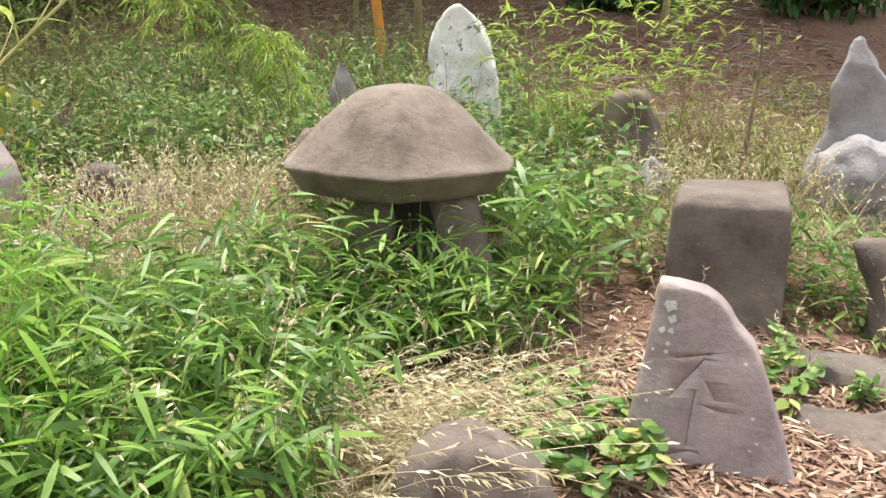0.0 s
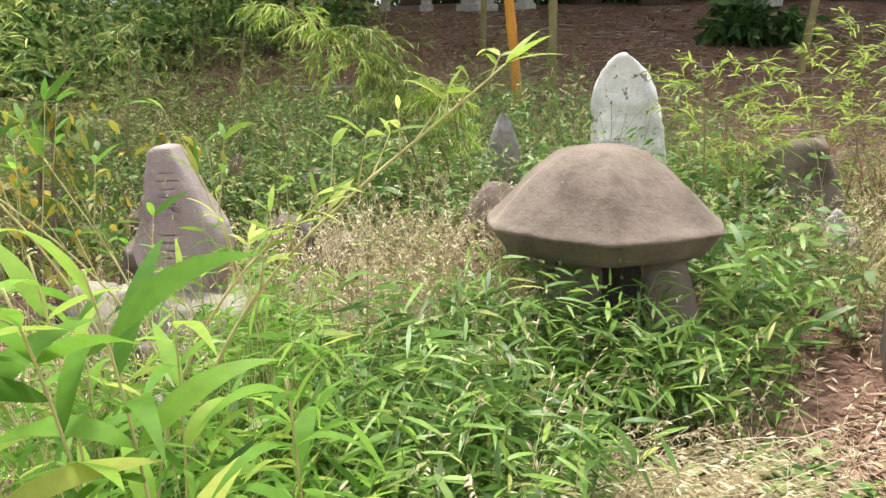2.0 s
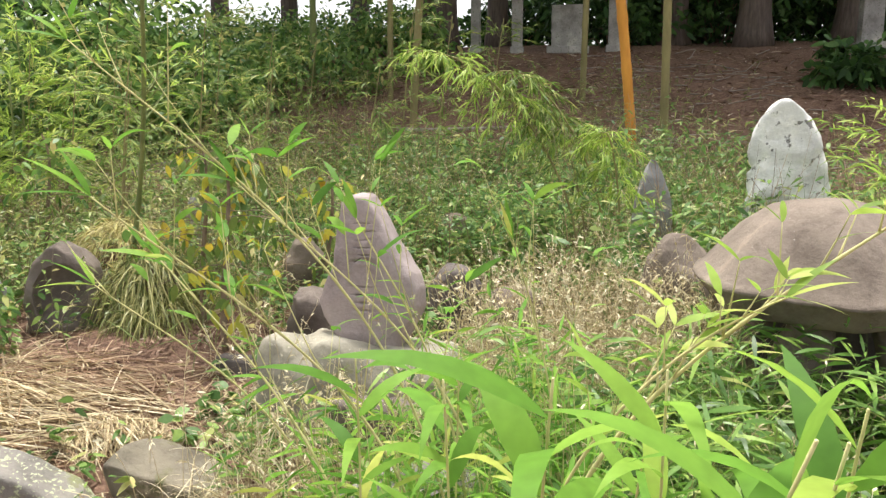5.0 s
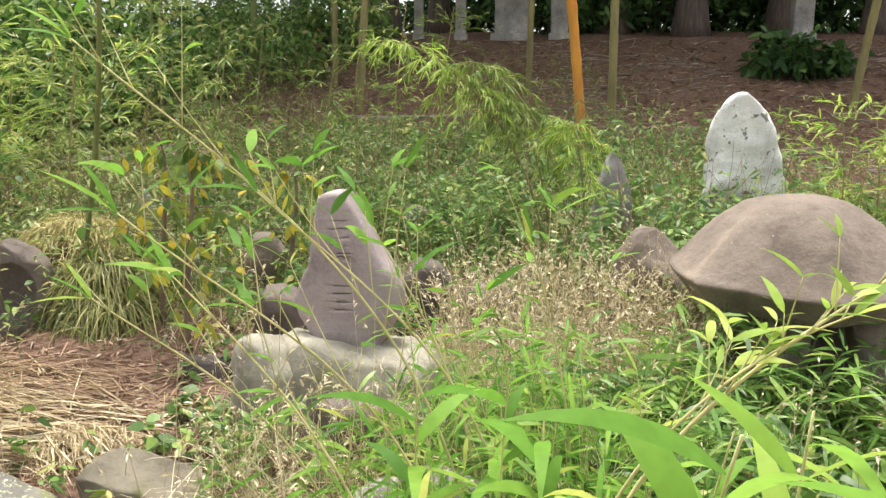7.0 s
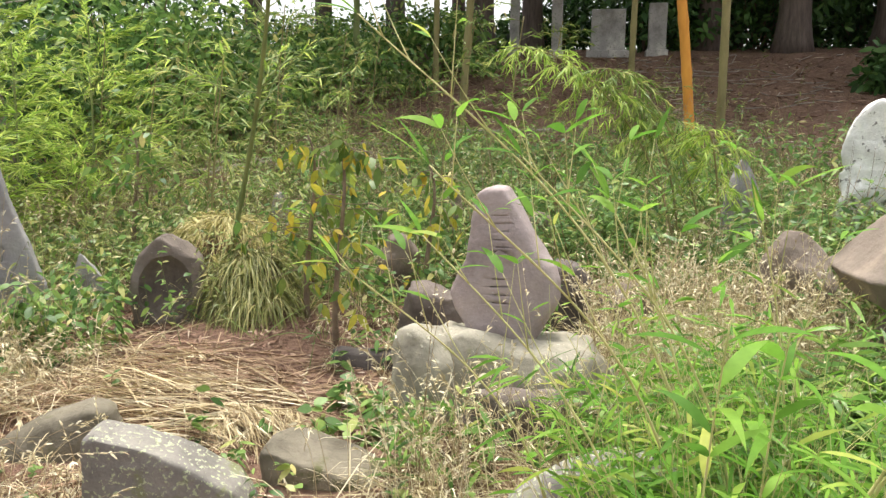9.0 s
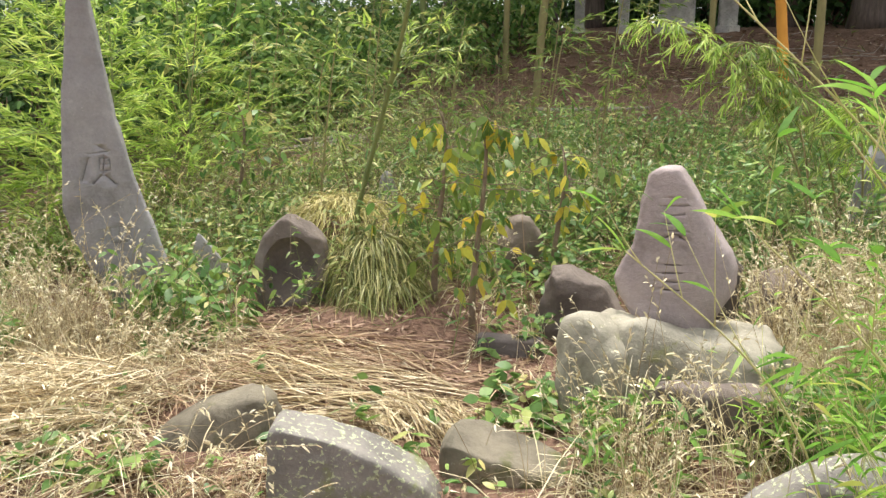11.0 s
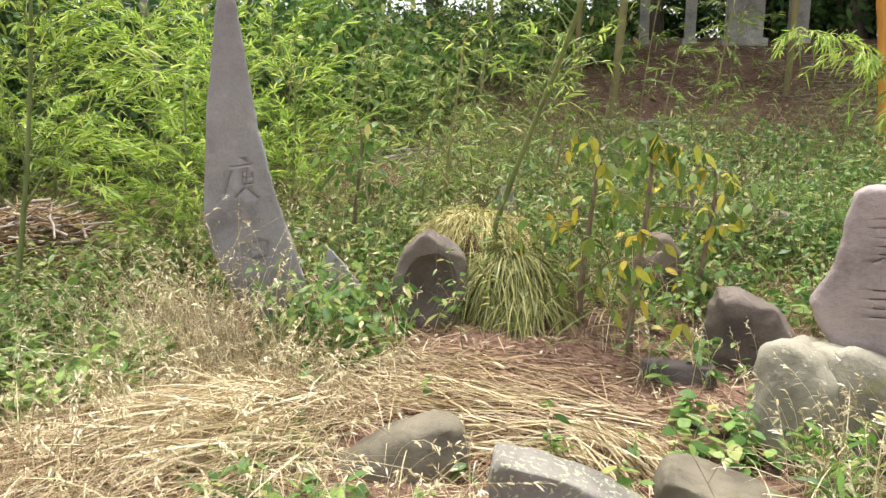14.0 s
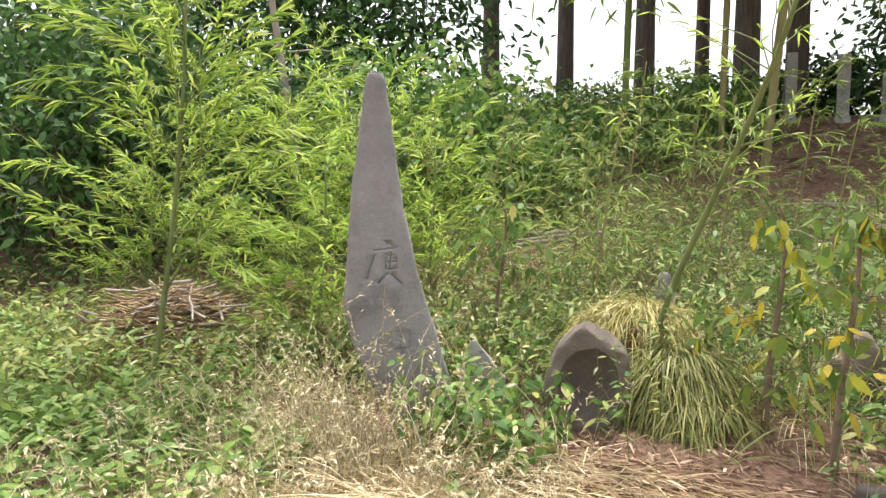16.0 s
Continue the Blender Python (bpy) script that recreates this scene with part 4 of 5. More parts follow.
# dry grass with drooping seed heads
def seed_grass(P, H, lean, wind, heads=9, head_at=0.7):
    """Thin pale stems that bow over, with small spikelets hugging their tips, and long dry blades at the foot."""
    n = len(P)
    h = H * rng.uniform(0.6, 1.2, n)[:, None]
    az = rng.uniform(0, 2 * np.pi, n)
    k = rng.uniform(0.15, 1.0, n)[:, None] * lean
    bow = np.stack([np.cos(az), np.sin(az), np.full(n, -0.35)], 1) * k + np.array([wind[0], wind[1], -0.3 * math.hypot(*wind)])
    up = unit(np.array([0, 0, 1.0]) + rng.normal(0, 0.14, (n, 3)))
    s = np.linspace(0, 1, 7)
    pts = P[:, None] + h[:, None] * (up[:, None] * s[None, :, None] + bow[:, None] * (s ** 2.2)[None, :, None])
    stems = rods(pts, np.broadcast_to(0.0017 * (1 - 0.5 * s), (n, 7)))
    i = np.repeat(np.arange(n), heads)
    t = rng.uniform(head_at, 0.999, len(i)) * 6
    a = t.astype(int)
    f = (t - a)[:, None]
    T = unit(pts[i, a + 1] - pts[i, a])
    L = rng.uniform(0.02, 0.044, len(i))
    spike = blades(pts[i, a] * (1 - f) + pts[i, a + 1] * f, T + rng.normal(0, 0.35, (len(i), 3)) - np.array([0, 0, 0.25]), L, L * 0.22, 0.3, STEM, 0.8)
    az, p = rng.uniform(0, 2 * np.pi, n * 6), rng.uniform(0.2, 1.3, n * 6)
    D = np.stack([np.cos(az) * np.cos(p) + wind[0] * 0.6, np.sin(az) * np.cos(p) + wind[1] * 0.6, np.sin(p)], 1)
    low = blades(np.repeat(P, 6, 0), D, rng.uniform(0.6, 1.5, n * 6) * H * 0.85, rng.uniform(0.002, 0.006, n * 6), rng.uniform(0.3, 1.1, n * 6), STEM)
    return join(spike, low), stems


chunks = [seed_grass(patch(-0.5, 2.0, 0.55, 0.35, 190), 0.6, 0.5, (0.75, -0.1), 12, 0.6),
          seed_grass(patch(-0.2, 2.3, 0.4, 0.25, 90), 0.5, 0.5, (0.7, -0.15), 12, 0.6),
          seed_grass(patch(-1.2, 3.9, 0.75, 0.75, 760), 0.72, 0.5, (0.0, 0.0), 12, 0.55),
          seed_grass(patch(0.3, 2.8, 0.5, 0.3, 35), 0.35, 0.4, (0.2, 0.1)),
          seed_grass(patch(1.5, 4.9, 1.3, 0.6, 480), 0.5, 0.5, (0.0, 0.0)),
          seed_grass(patch(-4.95, 2.75, 0.9, 0.75, 210), 0.6, 0.8, (0.5, -0.25)),
          seed_grass(patch(-5.45, 3.6, 0.6, 0.3, 90), 0.36, 0.5, (0.2, -0.1)),
          seed_grass(patch(-6.3, 2.6, 0.9, 0.7, 180), 0.55, 0.6, (0.2, -0.1)),
          seed_grass(patch(-2.4, 2.85, 0.7, 0.4, 150), 0.5, 0.5, (-0.1, 0.0)),
          seed_grass(patch(-3.9, 2.35, 0.4, 0.15, 50), 0.35, 0.6, (0.2, -0.1)),
          seed_grass(patch(-0.3, 2.9, 0.9, 0.3, 60), 0.6, 0.4, (0, 0)),
          seed_grass(patch(-1.3, 4.7, 1.2, 0.4, 250), 0.45, 0.4, (0, 0)),
          seed_grass(base[1::2], 0.32, 0.5, (0, 0)),
          seed_grass(patch(-5.55, 3.55, 0.5, 0.3, 120), 0.6, 0.5, (0.0, 0.0)),
          seed_grass(patch(-6.1, 3.75, 0.45, 0.35, 120), 0.75, 0.5, (-0.1, 0.0)),
          seed_grass(patch(-5.2, 3.4, 0.8, 0.35, 34), 1.05, 0.5, (0.1, 0.0)),
          seed_grass(patch(-2.15, 2.45, 0.4, 0.5, 40), 1.0, 0.35, (0.0, 0.0)),
          seed_grass(patch(-2.75, 2.65, 0.4, 0.3, 14), 0.85, 0.4, (0.0, 0.0)),
          seed_grass(patch(-6.3, 3.6, 0.9, 0.5, 120), 0.5, 0.5, (0.1, 0.0)),
          seed_grass(clumpy(-3.2, 0.2, 4.8, 8.0, 300, 30, 0.3), 0.65, 0.5, (0, 0)),
          seed_grass(patch(-1.2, 2.1, 0.95, 0.7, 110), 0.75, 0.4, (0, 0)),
          seed_grass(spread(-6.5, -3.0, 4.6, 7.5, 260), 0.7, 0.5, (0, 0))]
stuff("dry_seed_grass", join(*[c[0] for c in chunks]), SEED, "dry straw-coloured grass with drooping seed heads", "dry grass", join(*[c[1] for c in chunks]), STRAW)


# straw lying flat in swathes
def lying(cx, cy, rx, ry, n, turn, wild, height, length=(0.25, 0.6)):
    P = patch(cx, cy, rx, ry, n)
    a = radians(turn) + rng.normal(0, wild, len(P))
    fall = 1 - ((P[:, 0] - cx) / rx) ** 2 - ((P[:, 1] - cy) / ry) ** 2
    P[:, 2] += height * np.clip(fall, 0, 1) * rng.uniform(0.3, 1.0, len(P)) + 0.01
    D = np.stack([np.cos(a), np.sin(a), rng.uniform(-0.02, 0.3, len(P))], 1)
    return blades(P - D * 0.15, D, rng.uniform(*length, len(P)), rng.uniform(0.003, 0.01, len(P)), rng.uniform(0.05, 0.45, len(P)), STEM, 0.8)


def tangle(cx, cy, rx, ry, n, length=(0.4, 0.85)):
    P = patch(cx, cy, rx, ry, n)
    a = rng.uniform(0, 2 * np.pi, len(P))
    D = np.stack([np.cos(a), np.sin(a), rng.uniform(0.3, 1.1, len(P))], 1)
    return blades(P, D, rng.uniform(*length, len(P)), rng.uniform(0.003, 0.008, len(P)), rng.uniform(0.5, 1.1, len(P)), STEM, 0.8)


pale = join(tangle(-5.0, 2.7, 0.8, 0.6, 420), tangle(-4.2, 3.2, 0.6, 0.3, 90), tangle(-6.0, 2.8, 0.8, 0.6, 200), tangle(-5.6, 3.3, 0.7, 0.35, 240), tangle(-6.4, 3.4, 0.6, 0.4, 130), tangle(-0.5, 2.0, 0.5, 0.4, 90), tangle(-1.25, 3.9, 0.75, 0.75, 1300, (0.45, 0.95)),
            lying(-1.25, 3.8, 0.6, 0.6, 400, 120, 1.0, 0.2, (0.2, 0.5)), lying(-4.0, 3.3, 0.9, 0.4, 800, 170, 0.4, 0.14, (0.3, 0.9)), lying(-3.45, 3.12, 0.34, 0.2, 800, -55, 0.28, 0.14, (0.14, 0.32)), lying(-5.05, 2.85, 0.7, 0.45, 1300, 200, 0.6, 0.3, (0.3, 0.75)),
            lying(-5.9, 2.7, 0.8, 0.6, 600, 190, 0.8, 0.16, (0.3, 0.7)), lying(-4.3, 3.75, 0.7, 0.3, 260, 170, 0.6, 0.06, (0.3, 0.7)), lying(-5.4, 3.3, 0.7, 0.3, 420, 160, 0.8, 0.16, (0.4, 0.9)), tangle(-5.5, 3.5, 0.8, 0.3, 160, (0.7, 1.2)), tangle(-4.7, 3.9, 0.3, 0.2, 30, (0.6, 1.0)), lying(-0.35, 2.1, 0.5, 0.35, 160, 20, 0.5, 0.1), lying(-8.6, 5.6, 0.9, 0.45, 300, 20, 0.9, 0.4))
stuff("lying_straw", pale, STRAW, "swathes of flattened dry straw around the stones", "straw")
brown = join(tangle(-5.0, 2.8, 0.9, 0.6, 420), tangle(-5.7, 3.3, 0.8, 0.4, 380), tangle(-4.3, 3.3, 0.6, 0.3, 120), tangle(-1.25, 3.9, 0.7, 0.75, 500, (0.45, 0.95)), lying(-1.25, 3.8, 0.6, 0.6, 300, 120, 1.0, 0.15, (0.2, 0.5)), lying(-3.9, 3.3, 0.95, 0.55, 1100, 170, 0.5, 0.06, (0.3, 0.8)),
             lying(-4.8, 2.9, 1.0, 0.6, 1200, 200, 0.9, 0.12, (0.3, 0.7)), lying(-5.8, 2.7, 1.0, 0.7, 1300, 190, 0.9, 0.1, (0.3, 0.7)), lying(-3.7, 3.6, 0.6, 0.3, 400, 175, 0.5, 0.04), lying(-4.1, 3.85, 0.8, 0.35, 600, 175, 0.7, 0.05), lying(-3.2, 3.7, 0.5, 0.4, 300, 120, 1.2, 0.04), lying(-4.2, 2.5, 0.9, 0.3, 500, 190, 0.9, 0.06), lying(-2.4, 2.9, 0.5, 0.3, 300, 150, 1.0, 0.06))
stuff("brown_straw", brown, STRAW_BROWN, "brown rotting straw and stems under the paler straw", "straw")

# fallen leaves and bamboo sheaths
P = np.concatenate([spread(-7, 3.6, 1.2, 5.0, 15000), spread(-7, 6, 5.0, 17, 14000), patch(1.3, 2.6, 0.9, 0.8, 5500)])
az = rng.uniform(0, 2 * np.pi, len(P))
P[:, 2] += rng.uniform(0.008, 0.03, len(P))
D = np.stack([np.cos(az), np.sin(az), rng.normal(0.05, 0.15, len(P))], 1)
far = np.clip(P[:, 1] / 5, 1, 2.2)
stuff("fallen_leaves", blades(P, D, rng.uniform(0.04, 0.12, len(P)) * far, rng.uniform(0.007, 0.018, len(P)) * far, 0.1, LANCE, 0.35), LITTER, "brown and pale fallen bamboo leaves on the soil", "leaf litter")


# ---- single plants ----
def leafy_branches(lines, per, leaf, width, droop, spray=0.5, start=0.15, pitch=0.6):
    """Leaves along given branch lines (n, k, 3), pointing outwards along the branch."""
    n, k, _ = lines.shape
    i = np.repeat(np.arange(n), per)
    t = rng.uniform(start, 0.999, len(i)) * (k - 1)
    a = t.astype(int)
    f = (t - a)[:, None]
    P = lines[i, a] * (1 - f) + lines[i, a + 1] * f
    T = unit(lines[i, a + 1] - lines[i, a])
    D = unit(T + rng.normal(0, spray, (len(i), 3)) * np.array([1, 1, pitch]))
    L = rng.uniform(*leaf, len(i))
    return blades(P, D, L, L * width, droop * rng.uniform(0.5, 1.5, len(i)), LANCE, 0.5)


def twigs(trunk, n, length, rise, start, droop, toward=None, wobble=0.25):
    """Side branches growing from a trunk line (k, 3)."""
    k = len(trunk)
    t = rng.uniform(start, 0.98, n) * (k - 1)
    a = t.astype(int)
    f = (t - a)[:, None]
    P = trunk[a] * (1 - f) + trunk[a + 1] * f
    az = rng.uniform(0, 2 * np.pi, n) if toward is None else rng.normal(radians(toward), 1.1, n)
    L = rng.uniform(*length, n) * (1.1 - 0.6 * t / (k - 1))
    D = np.stack([np.cos(az), np.sin(az), rng.normal(rise, 0.25, n)], 1)
    s = np.linspace(0, 1, 5)
    pts = P[:, None] + D[:, None] * (L[:, None] * s)[..., None]
    pts[:, :, 2] -= droop * L[:, None] * s ** 2
    pts[:, 1:] += rng.normal(0, 0.02, (n, 4, 3)) * L[:, None, None] * wobble * 4
    return pts


def bamboo_plant(name, line, radius, branches, leaf_args, mat, culm_mat, label, category="bamboo"):
    base = line[0]
    root = thing(name, pose(*base), label, category)
    pts = bend(line, 40) - np.array(base)
    r = np.linspace(radius, radius * 0.45, 40)
    r[::5] *= 1.22
    part("culm", mesh_from("culm", *tube(pts, r, 8), culm_mat), culm_mat, root)
    b = twigs(pts, **branches)
    sub = b[:, 2:4].mean(1)
    part("twig", mesh_from("twig", *rods(b, np.linspace(1, 0.35, 5)[None] * radius * 0.22 * np.ones((len(b), 1)), 3), culm_mat), culm_mat, root)
    part("foliage", mesh_from("foliage", *leafy_branches(b, **leaf_args), mat), mat, root)
    return root


gz = lambda x, y: float(ground(x, y)) - 0.02
# feathery bamboo beside the stele
def feathery(bx, by, tx, ty, top, n, length, start, per=34, r=0.016):
    bamboo_plant("young_bamboo", [(bx, by, gz(bx, by)), (bx + (tx - bx) * 0.5, by + (ty - by) * 0.4, top * 0.3), (bx + (tx - bx) * 0.9, by + (ty - by) * 0.7, top * 0.62), (tx, ty, top)], r,
                 dict(n=n, length=length, rise=0.7, start=start, droop=0.2, wobble=0.12), dict(per=per, leaf=(0.08, 0.17), width=0.12, droop=0.25, spray=0.38, start=0.25), BAMBOO_LIGHT, CULM_GREEN,
                 "feathery yellow-green young bamboo beside the tall stele")


feathery(-7.69, 4.35, -7.4, 4.48, 3.3, 105, (0.8, 1.9), 0.24, 44, 0.02)
for bx, by, h, nb in ((-7.0, 5.3, 1.7, 50), (-9.9, 6.6, 2.2, 70), (-8.4, 6.9, 2.5, 80), (-7.3, 6.3, 2.2, 70), (-6.6, 6.4, 1.9, 50), (-8.3, 7.2, 3.0, 80), (-7.4, 7.6, 2.6, 60), (-9.6, 7.0, 3.0, 60)):
    feathery(bx, by, bx + 0.15, by, h, nb, (0.5, 1.3), 0.12)
# leaning bamboo rising out of the sedge mound
bamboo_plant("leaning_bamboo", [(-4.42, 4.8, 0.4), (-4.28, 4.74, 0.95), (-4.1, 4.6, 1.34), (-3.86, 4.25, 1.85), (-3.7, 4.02, 2.35), (-3.62, 3.88, 2.75)], 0.02,
             dict(n=44, length=(0.3, 0.9), rise=0.75, start=0.42, droop=0.12, wobble=0.3), dict(per=8, leaf=(0.06, 0.13), width=0.12, droop=0.3, start=0.4), BAMBOO_LIGHT, CULM_GREEN, "leaning green bamboo rising from a sedge mound")
# thin bamboo behind the stele and on the slope
for bx, by, h, nb in ((-5.2, 6.0, 1.5, 30), (-6.1, 6.6, 1.6, 34), (-4.9, 5.5, 1.7, 26), (-6.3, 7.6, 1.8, 40), (-5.0, 7.0, 2.1, 36), (-7.0, 7.2, 1.9, 40), (-4.2, 6.6, 1.6, 24), (-3.4, 7.2, 1.5, 22), (-2.6, 10.4, 1.8, 34), (-4.6, 7.6, 1.8, 26), (-2.9, 8.2, 1.9, 30), (-5.6, 8.6, 1.9, 30), (-3.6, 9.6, 2.0, 26), (-4.7, 9.2, 1.7, 26)):
    g = gz(bx, by)
    bamboo_plant("slope_bamboo", [(bx, by, g), (bx + 0.08, by, g + h * 0.5), (bx + 0.2, by, g + h)], 0.01,
                 dict(n=nb, length=(0.35, 0.9), rise=0.5, start=0.15, droop=0.3), dict(per=15, leaf=(0.07, 0.14), width=0.13, droop=0.3), SLOPELEAF, CULM_OLIVE, "thin olive-green bamboo shoot on the weedy slope")
# fan of fine bamboo bowing across the slope below the orange culm
for bx, by, dx, h, nb, leaf_mat in ((-1.35, 5.7, -1.2, 1.66, 46, BAMBOO_LIGHT), (-1.15, 5.8, -0.8, 1.5, 44, SLOPELEAF), (-1.3, 5.9, -0.45, 1.3, 40, SLOPELEAF), (-1.05, 5.6, -0.15, 1.1, 34, BAMBOO_LIGHT)):
    g = gz(bx, by)
    bamboo_plant("bowing_bamboo", [(bx, by, g), (bx + dx * 0.15, by - 0.02, g + h * 0.5), (bx + dx * 0.55, by - 0.05, g + h * 0.88), (bx + dx, by - 0.1, g + h)], 0.009,
                 dict(n=nb, length=(0.2, 0.55), rise=0.1, start=0.42, droop=0.45), dict(per=22, leaf=(0.05, 0.11), width=0.11, droop=0.4), leaf_mat, CULM_OLIVE, "fine-leaved bamboo bowing in a fan over the slope")
# yellow-green bamboo by the white stone
for bx, by, h in ((0.55, 5.4, 1.35), (0.95, 5.8, 1.2), (1.5, 6.2, 1.3), (2.0, 6.6, 1.4)):
    g = gz(bx, by)
    bamboo_plant("wispy_bamboo", [(bx, by, g), (bx + 0.05, by, g + h * 0.5), (bx - 0.02, by, g + h)], 0.007,
                 dict(n=36, length=(0.35, 0.85), rise=0.6, start=0.2, droop=0.2), dict(per=12, leaf=(0.07, 0.14), width=0.13, droop=0.3), BAMBOO_LIGHT, CULM_OLIVE, "wispy yellow-green bamboo near the white stone")


# culms standing on the hill
def pole(name, x, y, top, radius, mat, label, lean=(0, 0)):
    g = gz(x, y)
    pts = bend([(x, y, g - 0.05), (x + lean[0] * 0.4, y + lean[1] * 0.4, g + (top - g) * 0.5), (x + lean[0], y + lean[1], top)], 60)
    r = np.full(60, radius)
    r[::6] *= 1.12
    ob = new(name, mesh_from(name, *tube(pts - pts[0], r, 12), mat))
    ob.matrix_basis = pose(*pts[0])
    # Unseen leaf crowns, added only on the farther culms to shade the hill.
    if y > 12.4:
        n = 2600
        c = rng.normal(0, 1, (16, 3)) * np.array([1.3, 1.3, 1.0]) + np.array([lean[0], lean[1] - 0.5, 7.2 - g])
        P = c[rng.integers(0, 16, n)] + rng.normal(0, 0.45, (n, 3))
        L = rng.uniform(0.2, 0.4, n)
        part("crown", mesh_from("crown", *blades(P, rng.normal(0, 1, (n, 3)) - np.array([0, 0, 0.4]), L, L * 0.2, 0.3, LANCE, 1.0), BAMBOO_LIGHT), BAMBOO_LIGHT, ob)
    return tagged(ob, label, "bamboo culm", "bamboo culms on the hill")


pole("dead_bamboo_culm", -0.72, 10.3, 7.0, 0.062, CULM_ORANGE, "bright orange dead bamboo culm standing on the slope", (-0.9, 0.1))
pole("bamboo_culm", -4.02, 12.3, 8, 0.06, CULM_OLIVE, "olive-green bamboo culm on the slope", (0.6, 0))
pole("bamboo_culm", -0.3, 11.0, 8, 0.055, CULM_OLIVE, "olive-green bamboo culm on the slope", (-0.1, 0))
pole("bamboo_culm", -1.4, 13.5, 8, 0.05, CULM_OLIVE, "olive-green bamboo culm on the slope", (0.1, 0))
pole("bamboo_culm", -4.7, 13.6, 8, 0.05, CULM_OLIVE, "olive-green bamboo culm on the slope", (0.1, 0))
pole("bamboo_culm", 3.4, 12.5, 8, 0.06, CULM_OLIVE, "olive-green bamboo culm leaning on the slope", (1.2, 0))
pole("bamboo_culm", -6.4, 14.5, 8, 0.06, CULM_GREEN, "green bamboo culm on the slope", (0.1, 0))

# sedge mound: a cap over the hollowed stone and a lower skirt beside it
def sedge(cx, cy, rx, ry, z0, rise, n, length):
    a, r = rng.uniform(0, 2 * np.pi, n), rng.uniform(0, 1, n) ** 0.6
    x, y = cx + rx * r * np.cos(a), cy + ry * r * np.sin(a)
    z = ground(x, y) + z0 + rise * np.sqrt(np.clip(1 - r * r, 0, 1))
    D = np.stack([np.cos(a) + rng.normal(0, 0.8, n), np.sin(a) - 0.35 + rng.normal(0, 0.6, n), rng.uniform(-0.3, 0.9, n)], 1)
    return blades(np.stack([x, y, z], 1), D, rng.uniform(*length, n), rng.uniform(0.004, 0.009, n), rng.uniform(0.6, 1.6, n), STEM, 0.6)


mound = new("sedge_mound", mesh_from("sedge_mound", *join(sedge(-4.24, 4.78, 0.3, 0.28, 0.02, 0.36, 1100, (0.14, 0.4)), sedge(-4.12, 4.6, 0.26, 0.22, 0.0, 0.2, 500, (0.14, 0.34))), MOUNDLEAF))
tagged(mound, "rounded mound of drooping yellow-green sedge", "sedge")
v, f = loft([(0.1, -0.56, 0.3), (0.4, -0.5, 0.26), (0.6, -0.42, 0.14), (0.74, -0.3, -0.05)], 0.44, rings=12, around=24, power=2, rough=0.03, seed=44, chips=0)
part("soil", mesh_from("soil", v + np.array([-4.26, 4.98, 0.0]), f, SOIL), SOIL, mound)
part("dry_cap", mesh_from("dry_cap", *sedge(-4.5, 4.98, 0.36, 0.22, 0.3, 0.26, 900, (0.1, 0.26)), STRAWSEDGE), STRAWSEDGE, mound, "pale yellow drying sedge")


# yellowing sapling
def sapling(name, x, y, h, n, per, leaf, mat, label):
    g = gz(x, y)
    root = thing(name, pose(x, y, g), label, "sapling")
    line = bend([(0, 0, 0), (0.02, 0, h * 0.4), (0.06, 0.02, h * 0.75), (0.03, 0, h)], 20)
    part("trunk", mesh_from("trunk", *tube(line, np.linspace(0.022, 0.006, 20), 8), TWIG), TWIG, root)
    b = twigs(line, n, (0.25, 0.6), 0.25, 0.18, 0.35)
    part("twig", mesh_from("twig", *rods(b, np.linspace(1, 0.4, 5)[None] * 0.004 * np.ones((n, 1))), TWIG), TWIG, root)
    i = np.repeat(np.arange(n), per)
    P = b[i, rng.integers(1, 5, len(i))]
    D = np.stack([rng.normal(0, 0.5, len(i)), rng.normal(0, 0.5, len(i)), rng.uniform(-1.2, 0.0, len(i))], 1)
    L = rng.uniform(*leaf, len(i))
    part("foliage", mesh_from("foliage", *blades(P, D, L, L * 0.5, 0.3, BROAD, 1.0), mat), mat, root)


sapling("yellowing_sapling", -3.44, 4.25, 1.25, 34, 5, (0.06, 0.11), YELLOWLEAF, "slender sapling with hanging yellow and green leaves")
sapling("yellowing_sapling", -3.75, 4.6, 1.2, 30, 5, (0.06, 0.11), YELLOWLEAF, "slender sapling with hanging yellow and green leaves")
sapling("yellowing_sapling", -3.05, 5.0, 1.0, 26, 5, (0.06, 0.1), YELLOWLEAF, "slender sapling with hanging yellow and green leaves")
sapling("bare_sapling", 2.02, 5.12, 1.3, 22, 2, (0.04, 0.08), MOUNDLEAF, "thin bare sapling with a few yellow-green leaves")
sapling("broadleaf_sapling", -5.6, 5.6, 1.1, 24, 6, (0.06, 0.11), WEED, "young broadleaf sapling behind the stele")


# near bamboo shoots, leaf by leaf
POINTED = ((0.05, 0.4), (0.14, 0.78), (0.28, 1.0), (0.45, 0.94), (0.62, 0.72), (0.78, 0.45), (0.9, 0.2))


def one_leaf(at, direction, ln, wide, droop, mat, parent, fold=0.09):
    v, f = blades(np.asarray(at)[None], np.asarray(direction)[None], ln, ln * wide, droop, POINTED, 0.35, fold)
    part("leaf", mesh_from("leaf", v, f, mat), mat, parent)


